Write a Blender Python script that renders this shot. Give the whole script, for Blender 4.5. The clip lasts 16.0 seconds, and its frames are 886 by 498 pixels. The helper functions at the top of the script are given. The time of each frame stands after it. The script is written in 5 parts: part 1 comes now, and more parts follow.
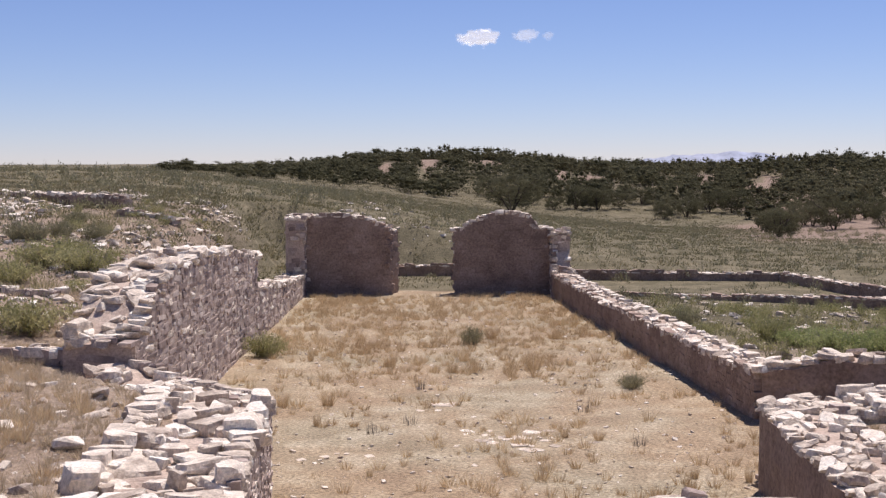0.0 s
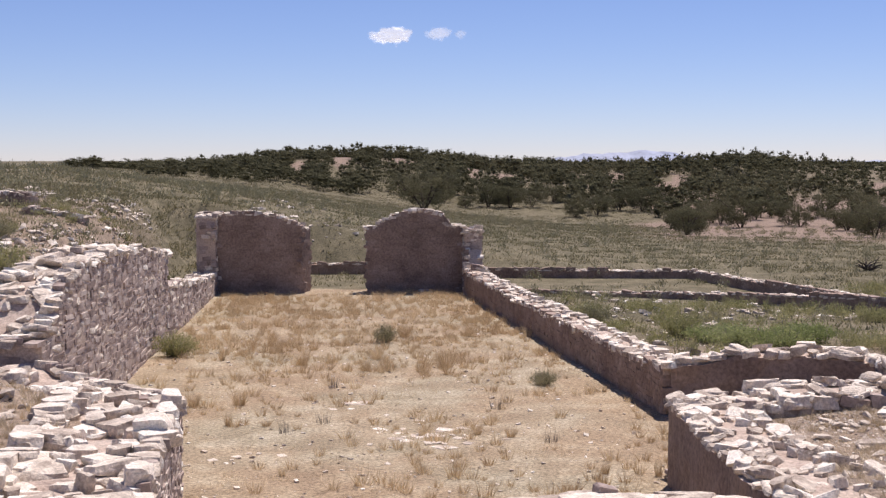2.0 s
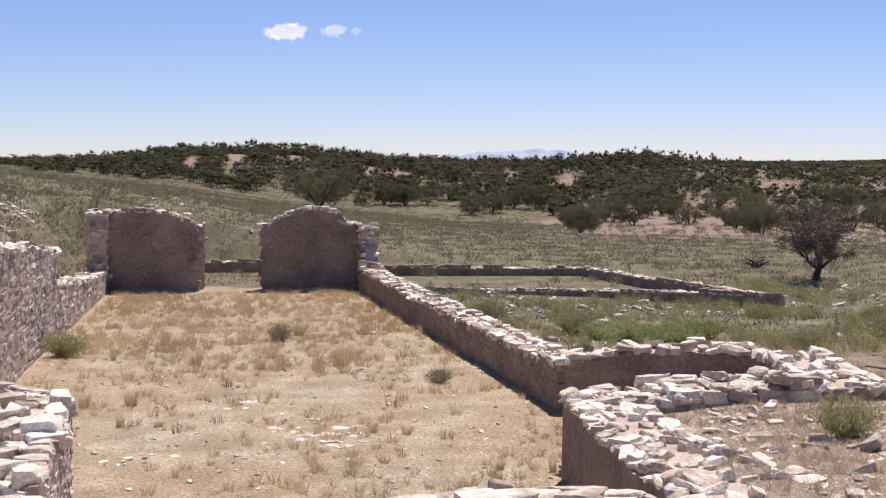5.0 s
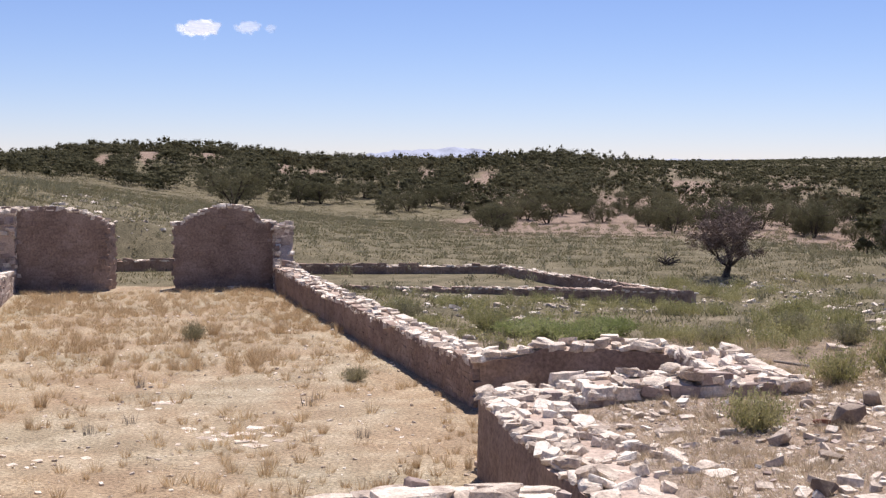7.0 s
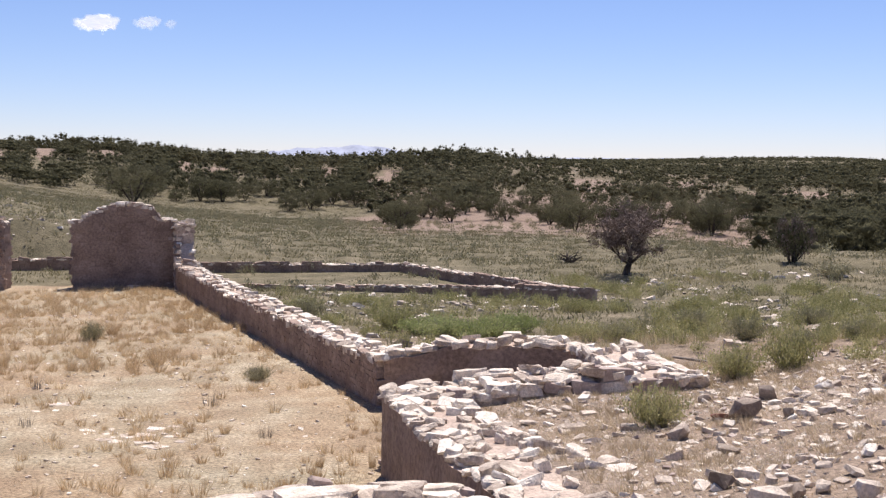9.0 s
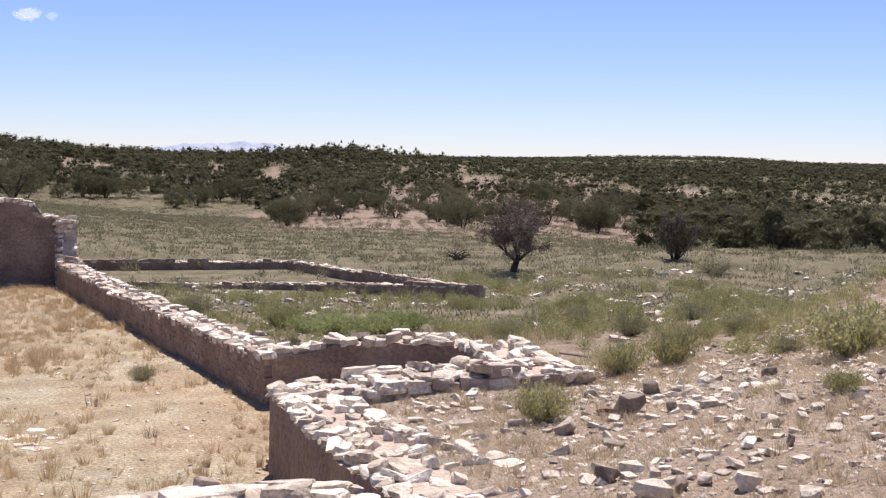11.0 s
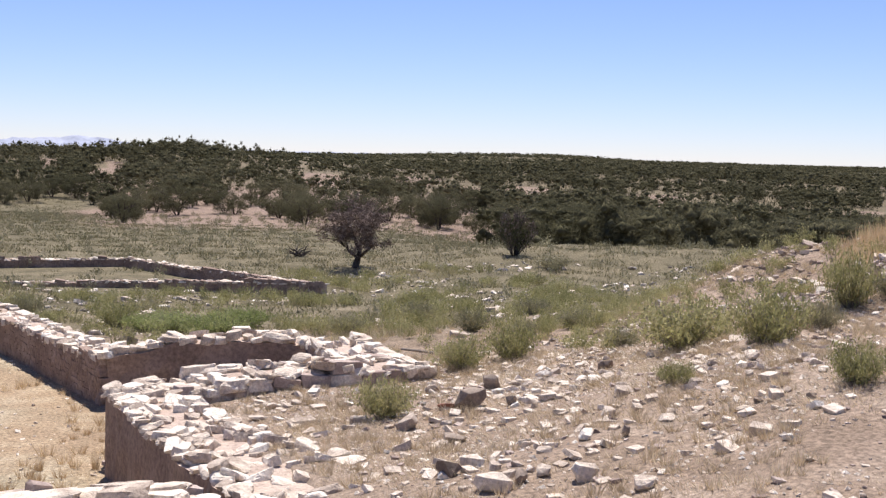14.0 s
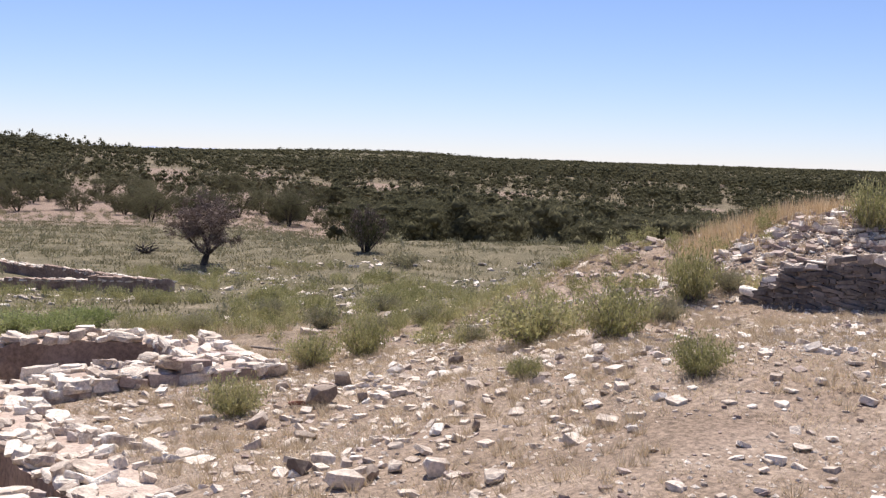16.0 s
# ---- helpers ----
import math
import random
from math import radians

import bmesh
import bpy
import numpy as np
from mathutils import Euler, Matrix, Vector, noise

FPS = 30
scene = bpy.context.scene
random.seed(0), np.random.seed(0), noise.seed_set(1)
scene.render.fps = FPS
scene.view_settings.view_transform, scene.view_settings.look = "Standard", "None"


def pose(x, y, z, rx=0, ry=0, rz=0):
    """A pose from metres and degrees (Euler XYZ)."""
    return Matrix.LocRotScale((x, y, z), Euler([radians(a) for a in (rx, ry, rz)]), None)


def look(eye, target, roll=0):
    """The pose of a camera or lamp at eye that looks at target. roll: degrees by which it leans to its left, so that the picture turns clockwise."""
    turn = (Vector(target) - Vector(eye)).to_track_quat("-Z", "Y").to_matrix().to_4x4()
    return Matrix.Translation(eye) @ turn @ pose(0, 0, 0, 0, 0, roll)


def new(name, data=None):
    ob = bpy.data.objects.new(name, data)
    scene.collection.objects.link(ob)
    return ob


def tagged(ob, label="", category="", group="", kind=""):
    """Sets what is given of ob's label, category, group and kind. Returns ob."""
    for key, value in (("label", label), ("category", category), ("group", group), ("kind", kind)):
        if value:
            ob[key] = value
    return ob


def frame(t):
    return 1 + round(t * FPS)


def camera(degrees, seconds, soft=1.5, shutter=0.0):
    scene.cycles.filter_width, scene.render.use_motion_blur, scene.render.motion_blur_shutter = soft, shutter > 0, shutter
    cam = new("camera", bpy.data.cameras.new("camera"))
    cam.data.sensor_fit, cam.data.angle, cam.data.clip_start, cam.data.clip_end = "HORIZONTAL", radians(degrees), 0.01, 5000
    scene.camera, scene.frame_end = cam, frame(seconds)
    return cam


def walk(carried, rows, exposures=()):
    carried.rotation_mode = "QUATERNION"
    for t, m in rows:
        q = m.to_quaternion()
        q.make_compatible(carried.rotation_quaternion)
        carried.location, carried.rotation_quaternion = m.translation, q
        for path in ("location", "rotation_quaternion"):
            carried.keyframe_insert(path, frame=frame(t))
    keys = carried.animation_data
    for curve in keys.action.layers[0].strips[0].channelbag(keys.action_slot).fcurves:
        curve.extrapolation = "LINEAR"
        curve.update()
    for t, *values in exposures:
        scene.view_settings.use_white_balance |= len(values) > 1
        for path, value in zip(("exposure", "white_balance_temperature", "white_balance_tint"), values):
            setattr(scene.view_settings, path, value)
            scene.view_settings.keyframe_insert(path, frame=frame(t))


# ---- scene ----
cam = camera(38.00, 16.0, soft=1.3)
EYE_Z = 4.8
PATH = [
    (0.0, pose(0, 0, EYE_Z, 86.187, 0.138, -0.009)),
    (0.5, pose(0, 0, EYE_Z, 86.154, 0.072, -1.074)),
    (1.0, pose(0, 0, EYE_Z, 86.140, 0.061, -2.053)),
    (1.5, pose(0, 0, EYE_Z, 86.113, -0.021, -3.012)),
    (2.0, pose(0, 0, EYE_Z, 86.098, -0.050, -3.885)),
    (2.5, pose(0, 0, EYE_Z, 86.084, -0.074, -4.423)),
    (3.0, pose(0, 0, EYE_Z, 86.074, -0.093, -4.862)),
    (3.5, pose(0, 0, EYE_Z, 86.063, -0.118, -5.550)),
    (4.0, pose(0, 0, EYE_Z, 86.044, -0.195, -6.646)),
    (6.5, pose(0, 0, EYE_Z, 85.970, -0.443, -11.074)),
    (7.0, pose(0, 0, EYE_Z, 85.960, -0.502, -12.271)),
    (7.5, pose(0, 0, EYE_Z, 85.951, -0.620, -13.823)),
    (8.0, pose(0, 0, EYE_Z, 85.938, -0.673, -15.042)),
    (10.5, pose(0, 0, EYE_Z, 85.888, -0.930, -19.594)),
    (11.0, pose(0, 0, EYE_Z, 85.875, -1.075, -21.504)),
    (11.5, pose(0, 0, EYE_Z, 85.879, -1.177, -23.476)),
    (12.0, pose(0, 0, EYE_Z, 85.884, -1.245, -24.740)),
    (12.5, pose(0, 0, EYE_Z, 85.876, -1.274, -25.277)),
    (13.0, pose(0, 0, EYE_Z, 85.869, -1.323, -26.422)),
    (13.5, pose(0, 0, EYE_Z, 85.874, -1.379, -27.358)),
    (14.0, pose(0, 0, EYE_Z, 85.872, -1.447, -28.547)),
    (14.5, pose(0, 0, EYE_Z, 85.875, -1.505, -30.118)),
    (15.0, pose(0, 0, EYE_Z, 85.883, -1.617, -31.556)),
    (15.5, pose(0, 0, EYE_Z, 85.894, -1.737, -33.288)),
    (16.0, pose(0, 0, EYE_Z, 85.906, -1.820, -35.167)),
]
walk(cam, PATH, [(0.0, 0.03, 6400, 20), (1.5, 0.07, 6400, 20), (3.5, 0.17, 6400, 19), (7.0, 0.25, 6400, 18), (12.5, 0.38, 6400, 16), (16.0, 0.38, 6400, 16)])

# ---- world and sun ----
SUN_AZ, SUN_EL = 29.0, 66.0          # degrees clockwise from +Y, above the horizon
world = bpy.data.worlds.new("world")
scene.world = world
world.use_nodes = True
wn = world.node_tree.nodes
sky = wn.new("ShaderNodeTexSky")
sky.sky_type = "NISHITA"
sky.sun_disc = False
sky.sun_elevation, sky.sun_rotation = radians(SUN_EL), radians(SUN_AZ)
sky.altitude, sky.air_density, sky.dust_density, sky.ozone_density = 1900, 1.0, 0.0, 5.0
tone = wn.new("ShaderNodeMix")
tone.data_type, tone.blend_type = "RGBA", "MULTIPLY"
tone.inputs["Factor"].default_value = 1.0
tone.inputs["B"].default_value = (0.965, 0.93, 1.06, 1)
world.node_tree.links.new(sky.outputs["Color"], tone.inputs["A"])
world.node_tree.links.new(tone.outputs["Result"], wn["Background"].inputs["Color"])
wn["Background"].inputs["Strength"].default_value = 0.09
sun = new("sun", bpy.data.lights.new("sun", "SUN"))
sun.data.energy, sun.data.angle, sun.data.color = 5.0, radians(0.53), (1.0, 0.95, 0.87)
sun.matrix_world = look((80 * math.sin(radians(SUN_AZ)) * math.cos(radians(SUN_EL)), 80 * math.cos(radians(SUN_AZ)) * math.cos(radians(SUN_EL)),
                         80 * math.sin(radians(SUN_EL))), (0, 0, 0))


# ---- materials ----
def make_mat(name, cols, scale=2.0, fine=25.0, rough=0.9, bump=0.4, rand="", amount=0.3, speck=0.3, spec=0.2, through_light=0.0):
    """Two scales of noise over a few colours, a random value per object or island, and fine relief."""
    m = bpy.data.materials.new(name)
    m.use_nodes = True
    n, l = m.node_tree.nodes, m.node_tree.links
    bsdf = n["Principled BSDF"]
    geo = n.new("ShaderNodeNewGeometry")
    big = n.new("ShaderNodeTexNoise")
    big.inputs["Scale"].default_value, big.inputs["Detail"].default_value, big.inputs["Roughness"].default_value = scale, 5, 0.6
    l.new(geo.outputs["Position"], big.inputs["Vector"])
    small = n.new("ShaderNodeTexNoise")
    small.inputs["Scale"].default_value, small.inputs["Detail"].default_value, small.inputs["Roughness"].default_value = fine, 4, 0.65
    l.new(geo.outputs["Position"], small.inputs["Vector"])
    ramp = n.new("ShaderNodeValToRGB")
    while len(ramp.color_ramp.elements) < len(cols):
        ramp.color_ramp.elements.new(0.5)
    for i, c in enumerate(cols):
        e = ramp.color_ramp.elements[i]
        e.position = 0.3 + 0.4 * i / max(1, len(cols) - 1)
        e.color = (*c, 1)
    pick = big.outputs["Fac"]
    if rand:
        src = n.new("ShaderNodeObjectInfo").outputs["Random"] if rand == "object" else geo.outputs["Random Per Island"]
        mixv = n.new("ShaderNodeMath")
        mixv.operation = "MULTIPLY_ADD"
        l.new(src, mixv.inputs[0])
        mixv.inputs[1].default_value = amount
        sub = n.new("ShaderNodeMath")
        sub.operation = "SUBTRACT"
        l.new(big.outputs["Fac"], sub.inputs[0])
        sub.inputs[1].default_value = amount / 2
        l.new(sub.outputs[0], mixv.inputs[2])
        pick = mixv.outputs[0]
    l.new(pick, ramp.inputs["Fac"])
    val = n.new("ShaderNodeMapRange")
    val.inputs["From Min"].default_value, val.inputs["From Max"].default_value = 0.3, 0.7
    val.inputs["To Min"].default_value, val.inputs["To Max"].default_value = 1 - speck, 1 + speck
    l.new(small.outputs["Fac"], val.inputs["Value"])
    hsv = n.new("ShaderNodeHueSaturation")
    l.new(ramp.outputs["Color"], hsv.inputs["Color"])
    l.new(val.outputs["Result"], hsv.inputs["Value"])
    l.new(hsv.outputs["Color"], bsdf.inputs["Base Color"])
    bsdf.inputs["Roughness"].default_value = rough
    bsdf.inputs["Specular IOR Level"].default_value = spec
    if bump:
        b = n.new("ShaderNodeBump")
        b.inputs["Strength"].default_value, b.inputs["Distance"].default_value = bump, 0.03
        l.new(small.outputs["Fac"], b.inputs["Height"])
        l.new(b.outputs["Normal"], bsdf.inputs["Normal"])
    if through_light:
        tr = n.new("ShaderNodeBsdfTranslucent")
        l.new(hsv.outputs["Color"], tr.inputs["Color"])
        mix = n.new("ShaderNodeMixShader")
        mix.inputs["Fac"].default_value = through_light
        l.new(bsdf.outputs["BSDF"], mix.inputs[1])
        l.new(tr.outputs["BSDF"], mix.inputs[2])
        l.new(mix.outputs["Shader"], n["Material Output"].inputs["Surface"])
    return m


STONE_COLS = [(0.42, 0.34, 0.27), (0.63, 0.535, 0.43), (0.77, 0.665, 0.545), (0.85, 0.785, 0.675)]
# Darker, browner limestone for wall faces and part of the rubble.
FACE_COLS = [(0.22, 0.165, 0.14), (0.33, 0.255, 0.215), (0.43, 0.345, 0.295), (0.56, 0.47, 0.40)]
stone_mat = make_mat("limestone", STONE_COLS, 4.0, 26, rand="object", amount=0.36, speck=0.28, bump=0.9)
stone_mix = make_mat("limestone_joined", STONE_COLS, 4.0, 26, rand="island", amount=0.36, speck=0.28, bump=0.9)
face_mat = make_mat("brown_limestone", FACE_COLS, 1.6, 22, rand="object", amount=0.30, speck=0.25)
face_mix = make_mat("brown_limestone_joined", FACE_COLS, 1.6, 22, rand="island", amount=0.30, speck=0.25)
GREY_COLS = [(0.10, 0.083, 0.072), (0.165, 0.14, 0.122), (0.25, 0.215, 0.19)]
grey_mat = make_mat("grey_fieldstone", GREY_COLS, 3.0, 24, rand="object", amount=0.3, speck=0.25)
grey_mix = make_mat("grey_fieldstone_joined", GREY_COLS, 3.0, 24, rand="island", amount=0.3, speck=0.25)
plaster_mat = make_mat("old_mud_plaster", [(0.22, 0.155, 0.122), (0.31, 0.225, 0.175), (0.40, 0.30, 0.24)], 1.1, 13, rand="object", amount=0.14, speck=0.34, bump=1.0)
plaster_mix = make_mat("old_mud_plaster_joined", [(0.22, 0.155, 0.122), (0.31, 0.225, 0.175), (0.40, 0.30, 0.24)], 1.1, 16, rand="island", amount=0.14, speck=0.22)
mortar_mat = make_mat("mud_mortar", [(0.38, 0.285, 0.225), (0.49, 0.385, 0.31), (0.58, 0.475, 0.385)], 1.5, 20, speck=0.3, bump=0.8)
dark_rock = make_mat("dark_rock", [(0.17, 0.13, 0.10), (0.26, 0.205, 0.16), (0.36, 0.295, 0.235)], 3.0, 28, rand="object", amount=0.2)
red_rock = make_mat("red_rock", [(0.20, 0.085, 0.06), (0.30, 0.14, 0.10)], 4.0, 30)
dry_grass = make_mat("dry_grass", [(0.42, 0.295, 0.165), (0.58, 0.435, 0.26), (0.70, 0.56, 0.36)], 0.35, 6, rand="island", amount=0.35, bump=0, speck=0.15, through_light=0.4)
litter_mat = make_mat("grass_litter", [(0.42, 0.33, 0.21), (0.57, 0.46, 0.31), (0.70, 0.585, 0.42)], 0.5, 8, rand="island", amount=0.35, bump=0, speck=0.15, through_light=0.3)
pale_grass = make_mat("field_grass", [(0.165, 0.155, 0.08), (0.235, 0.212, 0.118), (0.33, 0.285, 0.172)], 0.05, 2, rand="island", amount=0.35, bump=0, speck=0.15, through_light=0.25)
green_grass = make_mat("green_grass", [(0.24, 0.225, 0.115), (0.35, 0.315, 0.17), (0.48, 0.42, 0.25)], 0.25, 5, rand="island", amount=0.35, bump=0, speck=0.15, through_light=0.42)
shrub_leaf = make_mat("shrub_leaf", [(0.24, 0.235, 0.095), (0.36, 0.345, 0.155), (0.50, 0.455, 0.24)], 0.6, 9, rand="island", amount=0.4, bump=0, speck=0.2, through_light=0.42)
sage_leaf = make_mat("grey_shrub_leaf", [(0.23, 0.215, 0.12), (0.33, 0.305, 0.175), (0.44, 0.40, 0.25)], 0.6, 9, rand="island", amount=0.4, bump=0, speck=0.2, through_light=0.2)
juniper_leaf = make_mat("juniper_leaf", [(0.095, 0.092, 0.052), (0.135, 0.128, 0.074), (0.18, 0.166, 0.10)], 0.10, 1.2, rand="island", amount=0.15, bump=0, speck=0.25, spec=0.0, through_light=0.4)
weed_leaf = make_mat("bright_weed_leaf", [(0.21, 0.25, 0.085), (0.31, 0.35, 0.135), (0.43, 0.44, 0.21)], 0.6, 9, rand="island", amount=0.4, bump=0, speck=0.2, through_light=0.42)
dead_leaf = make_mat("dry_twigs", [(0.15, 0.108, 0.085), (0.22, 0.165, 0.13), (0.30, 0.23, 0.185)], 0.8, 8, rand="island", amount=0.4, bump=0, speck=0.2)
shrub_leaf_dark = make_mat("tree_leaf", [(0.075, 0.085, 0.035), (0.12, 0.125, 0.055), (0.18, 0.165, 0.08)], 0.6, 9, rand="island", amount=0.4, bump=0, speck=0.2)
bark_mat = make_mat("bark", [(0.035, 0.028, 0.022), (0.07, 0.055, 0.045), (0.11, 0.09, 0.075)], 3.0, 30, bump=0.8)
grey_wood = make_mat("grey_dead_wood", [(0.20, 0.17, 0.14), (0.34, 0.30, 0.25)], 5.0, 40)


def ground_material():
    """Soil colours follow the soil attribute (sand, grass, rubble), broken up by noise."""
    m = bpy.data.materials.new("dry_ground")
    m.use_nodes = True
    n, l = m.node_tree.nodes, m.node_tree.links
    bsdf = n["Principled BSDF"]
    geo = n.new("ShaderNodeNewGeometry")
    att = n.new("ShaderNodeAttribute")
    att.attribute_name = "soil"
    sep = n.new("ShaderNodeSeparateColor")
    l.new(att.outputs["Color"], sep.inputs["Color"])

    def noise_tex(scale, detail=6, rough=0.62):
        t = n.new("ShaderNodeTexNoise")
        t.inputs["Scale"].default_value, t.inputs["Detail"].default_value, t.inputs["Roughness"].default_value = scale, detail, rough
        l.new(geo.outputs["Position"], t.inputs["Vector"])
        return t.outputs["Fac"]

    def ramp_of(fac, cols, lo=0.35, hi=0.65):
        r = n.new("ShaderNodeValToRGB")
        while len(r.color_ramp.elements) < len(cols):
            r.color_ramp.elements.new(0.5)
        for i, c in enumerate(cols):
            r.color_ramp.elements[i].position = lo + (hi - lo) * i / (len(cols) - 1)
            r.color_ramp.elements[i].color = (*c, 1)
        l.new(fac, r.inputs["Fac"])
        return r.outputs["Color"]

    def blend(fac, a, b):
        x = n.new("ShaderNodeMix")
        x.data_type = "RGBA"
        l.new(fac, x.inputs["Factor"])
        l.new(a, x.inputs["A"])
        l.new(b, x.inputs["B"])
        return x.outputs["Result"]

    def edge(weight, noisy, gain=0.55):
        a = n.new("ShaderNodeMath")
        a.operation = "MULTIPLY_ADD"
        l.new(noisy, a.inputs[0])
        a.inputs[1].default_value = gain
        l.new(weight, a.inputs[2])
        r = n.new("ShaderNodeMapRange")
        r.interpolation_type = "SMOOTHSTEP"
        r.inputs["From Min"].default_value, r.inputs["From Max"].default_value = 0.5 + gain * 0.5 - 0.28, 0.5 + gain * 0.5 + 0.28
        l.new(a.outputs[0], r.inputs["Value"])
        return r.outputs["Result"]

    mid, fine, wide = noise_tex(0.9), noise_tex(16.0, 8, 0.72), noise_tex(0.3)
    grit = n.new("ShaderNodeTexVoronoi")
    grit.inputs["Scale"].default_value = 22
    l.new(geo.outputs["Position"], grit.inputs["Vector"])
    sand = blend(ramp_of(wide, [(0, 0, 0), (0.75, 0.75, 0.75)], 0.42, 0.62), ramp_of(mid, [(0.31, 0.225, 0.145), (0.38, 0.285, 0.185), (0.45, 0.36, 0.245)]), ramp_of(mid, [(0.31, 0.265, 0.18), (0.38, 0.33, 0.23), (0.48, 0.42, 0.31)]))
    grass = ramp_of(mid, [(0.118, 0.103, 0.064), (0.165, 0.143, 0.089), (0.225, 0.19, 0.122)])
    rubble = ramp_of(mid, [(0.235, 0.175, 0.127), (0.32, 0.243, 0.182), (0.40, 0.318, 0.247)])
    red_earth = ramp_of(mid, [(0.23, 0.168, 0.127), (0.31, 0.235, 0.18)])
    pebble = ramp_of(grit.outputs["Distance"], [(0.62, 0.55, 0.46), (0.30, 0.23, 0.165)], 0.08, 0.2)
    col = blend(edge(sep.outputs["Green"], mid), red_earth, grass)
    col = blend(edge(sep.outputs["Blue"], mid), col, blend(ramp_of(wide, [(0.05, 0.05, 0.05), (0.55, 0.55, 0.55)], 0.4, 0.65), rubble, pebble))
    col = blend(edge(sep.outputs["Red"], mid, 0.2), col, sand)
    val = n.new("ShaderNodeMapRange")
    val.inputs["From Min"].default_value, val.inputs["From Max"].default_value = 0.36, 0.64
    val.inputs["To Min"].default_value, val.inputs["To Max"].default_value = 0.5, 1.42
    l.new(fine, val.inputs["Value"])
    hsv = n.new("ShaderNodeHueSaturation")
    l.new(col, hsv.inputs["Color"])
    l.new(val.outputs["Result"], hsv.inputs["Value"])
    l.new(hsv.outputs["Color"], bsdf.inputs["Base Color"])
    bsdf.inputs["Roughness"].default_value = 0.95
    bsdf.inputs["Specular IOR Level"].default_value = 0.1
    b = n.new("ShaderNodeBump")
    b.inputs["Strength"].default_value, b.inputs["Distance"].default_value = 0.6, 0.05
    l.new(fine, b.inputs["Height"])
    l.new(b.outputs["Normal"], bsdf.inputs["Normal"])
    return m


# ---- terrain ----
NAVE = [(-5.3, 47.9), (-5.3, 20.5), (-2.9, 18.2), (-2.3, 11.9), (4.3, 11.9), (5.0, 18.3), (6.6, 20.2), (6.6, 23.4), (6.15, 24.0), (4.2, 47.9)]
COURT = [(-6.0, 48.3), (-6.0, 55.2), (15.2, 55.6), (18.4, 37.3), (4.9, 46.0)]


def ease(a, b, v):
    u = np.clip((v - a) / (b - a), 0, 1)
    return u * u * (3 - 2 * u)


def depth_in(poly, x, y):
    """Distance to a plan polygon's edge, positive inside."""
    best, inside = np.full(np.shape(x), 1e9), np.zeros(np.shape(x), bool)
    for (ax, ay), (bx, by) in zip(poly, poly[1:] + poly[:1]):
        u = np.clip(((x - ax) * (bx - ax) + (y - ay) * (by - ay)) / ((bx - ax) ** 2 + (by - ay) ** 2), 0, 1)
        best = np.minimum(best, np.hypot(x - ax - u * (bx - ax), y - ay - u * (by - ay)))
        inside ^= ((ay > y) != (by > y)) & (x < ax + (y - ay) * (bx - ax) / (by - ay + 1e-12))
    return np.where(inside, best, -best)


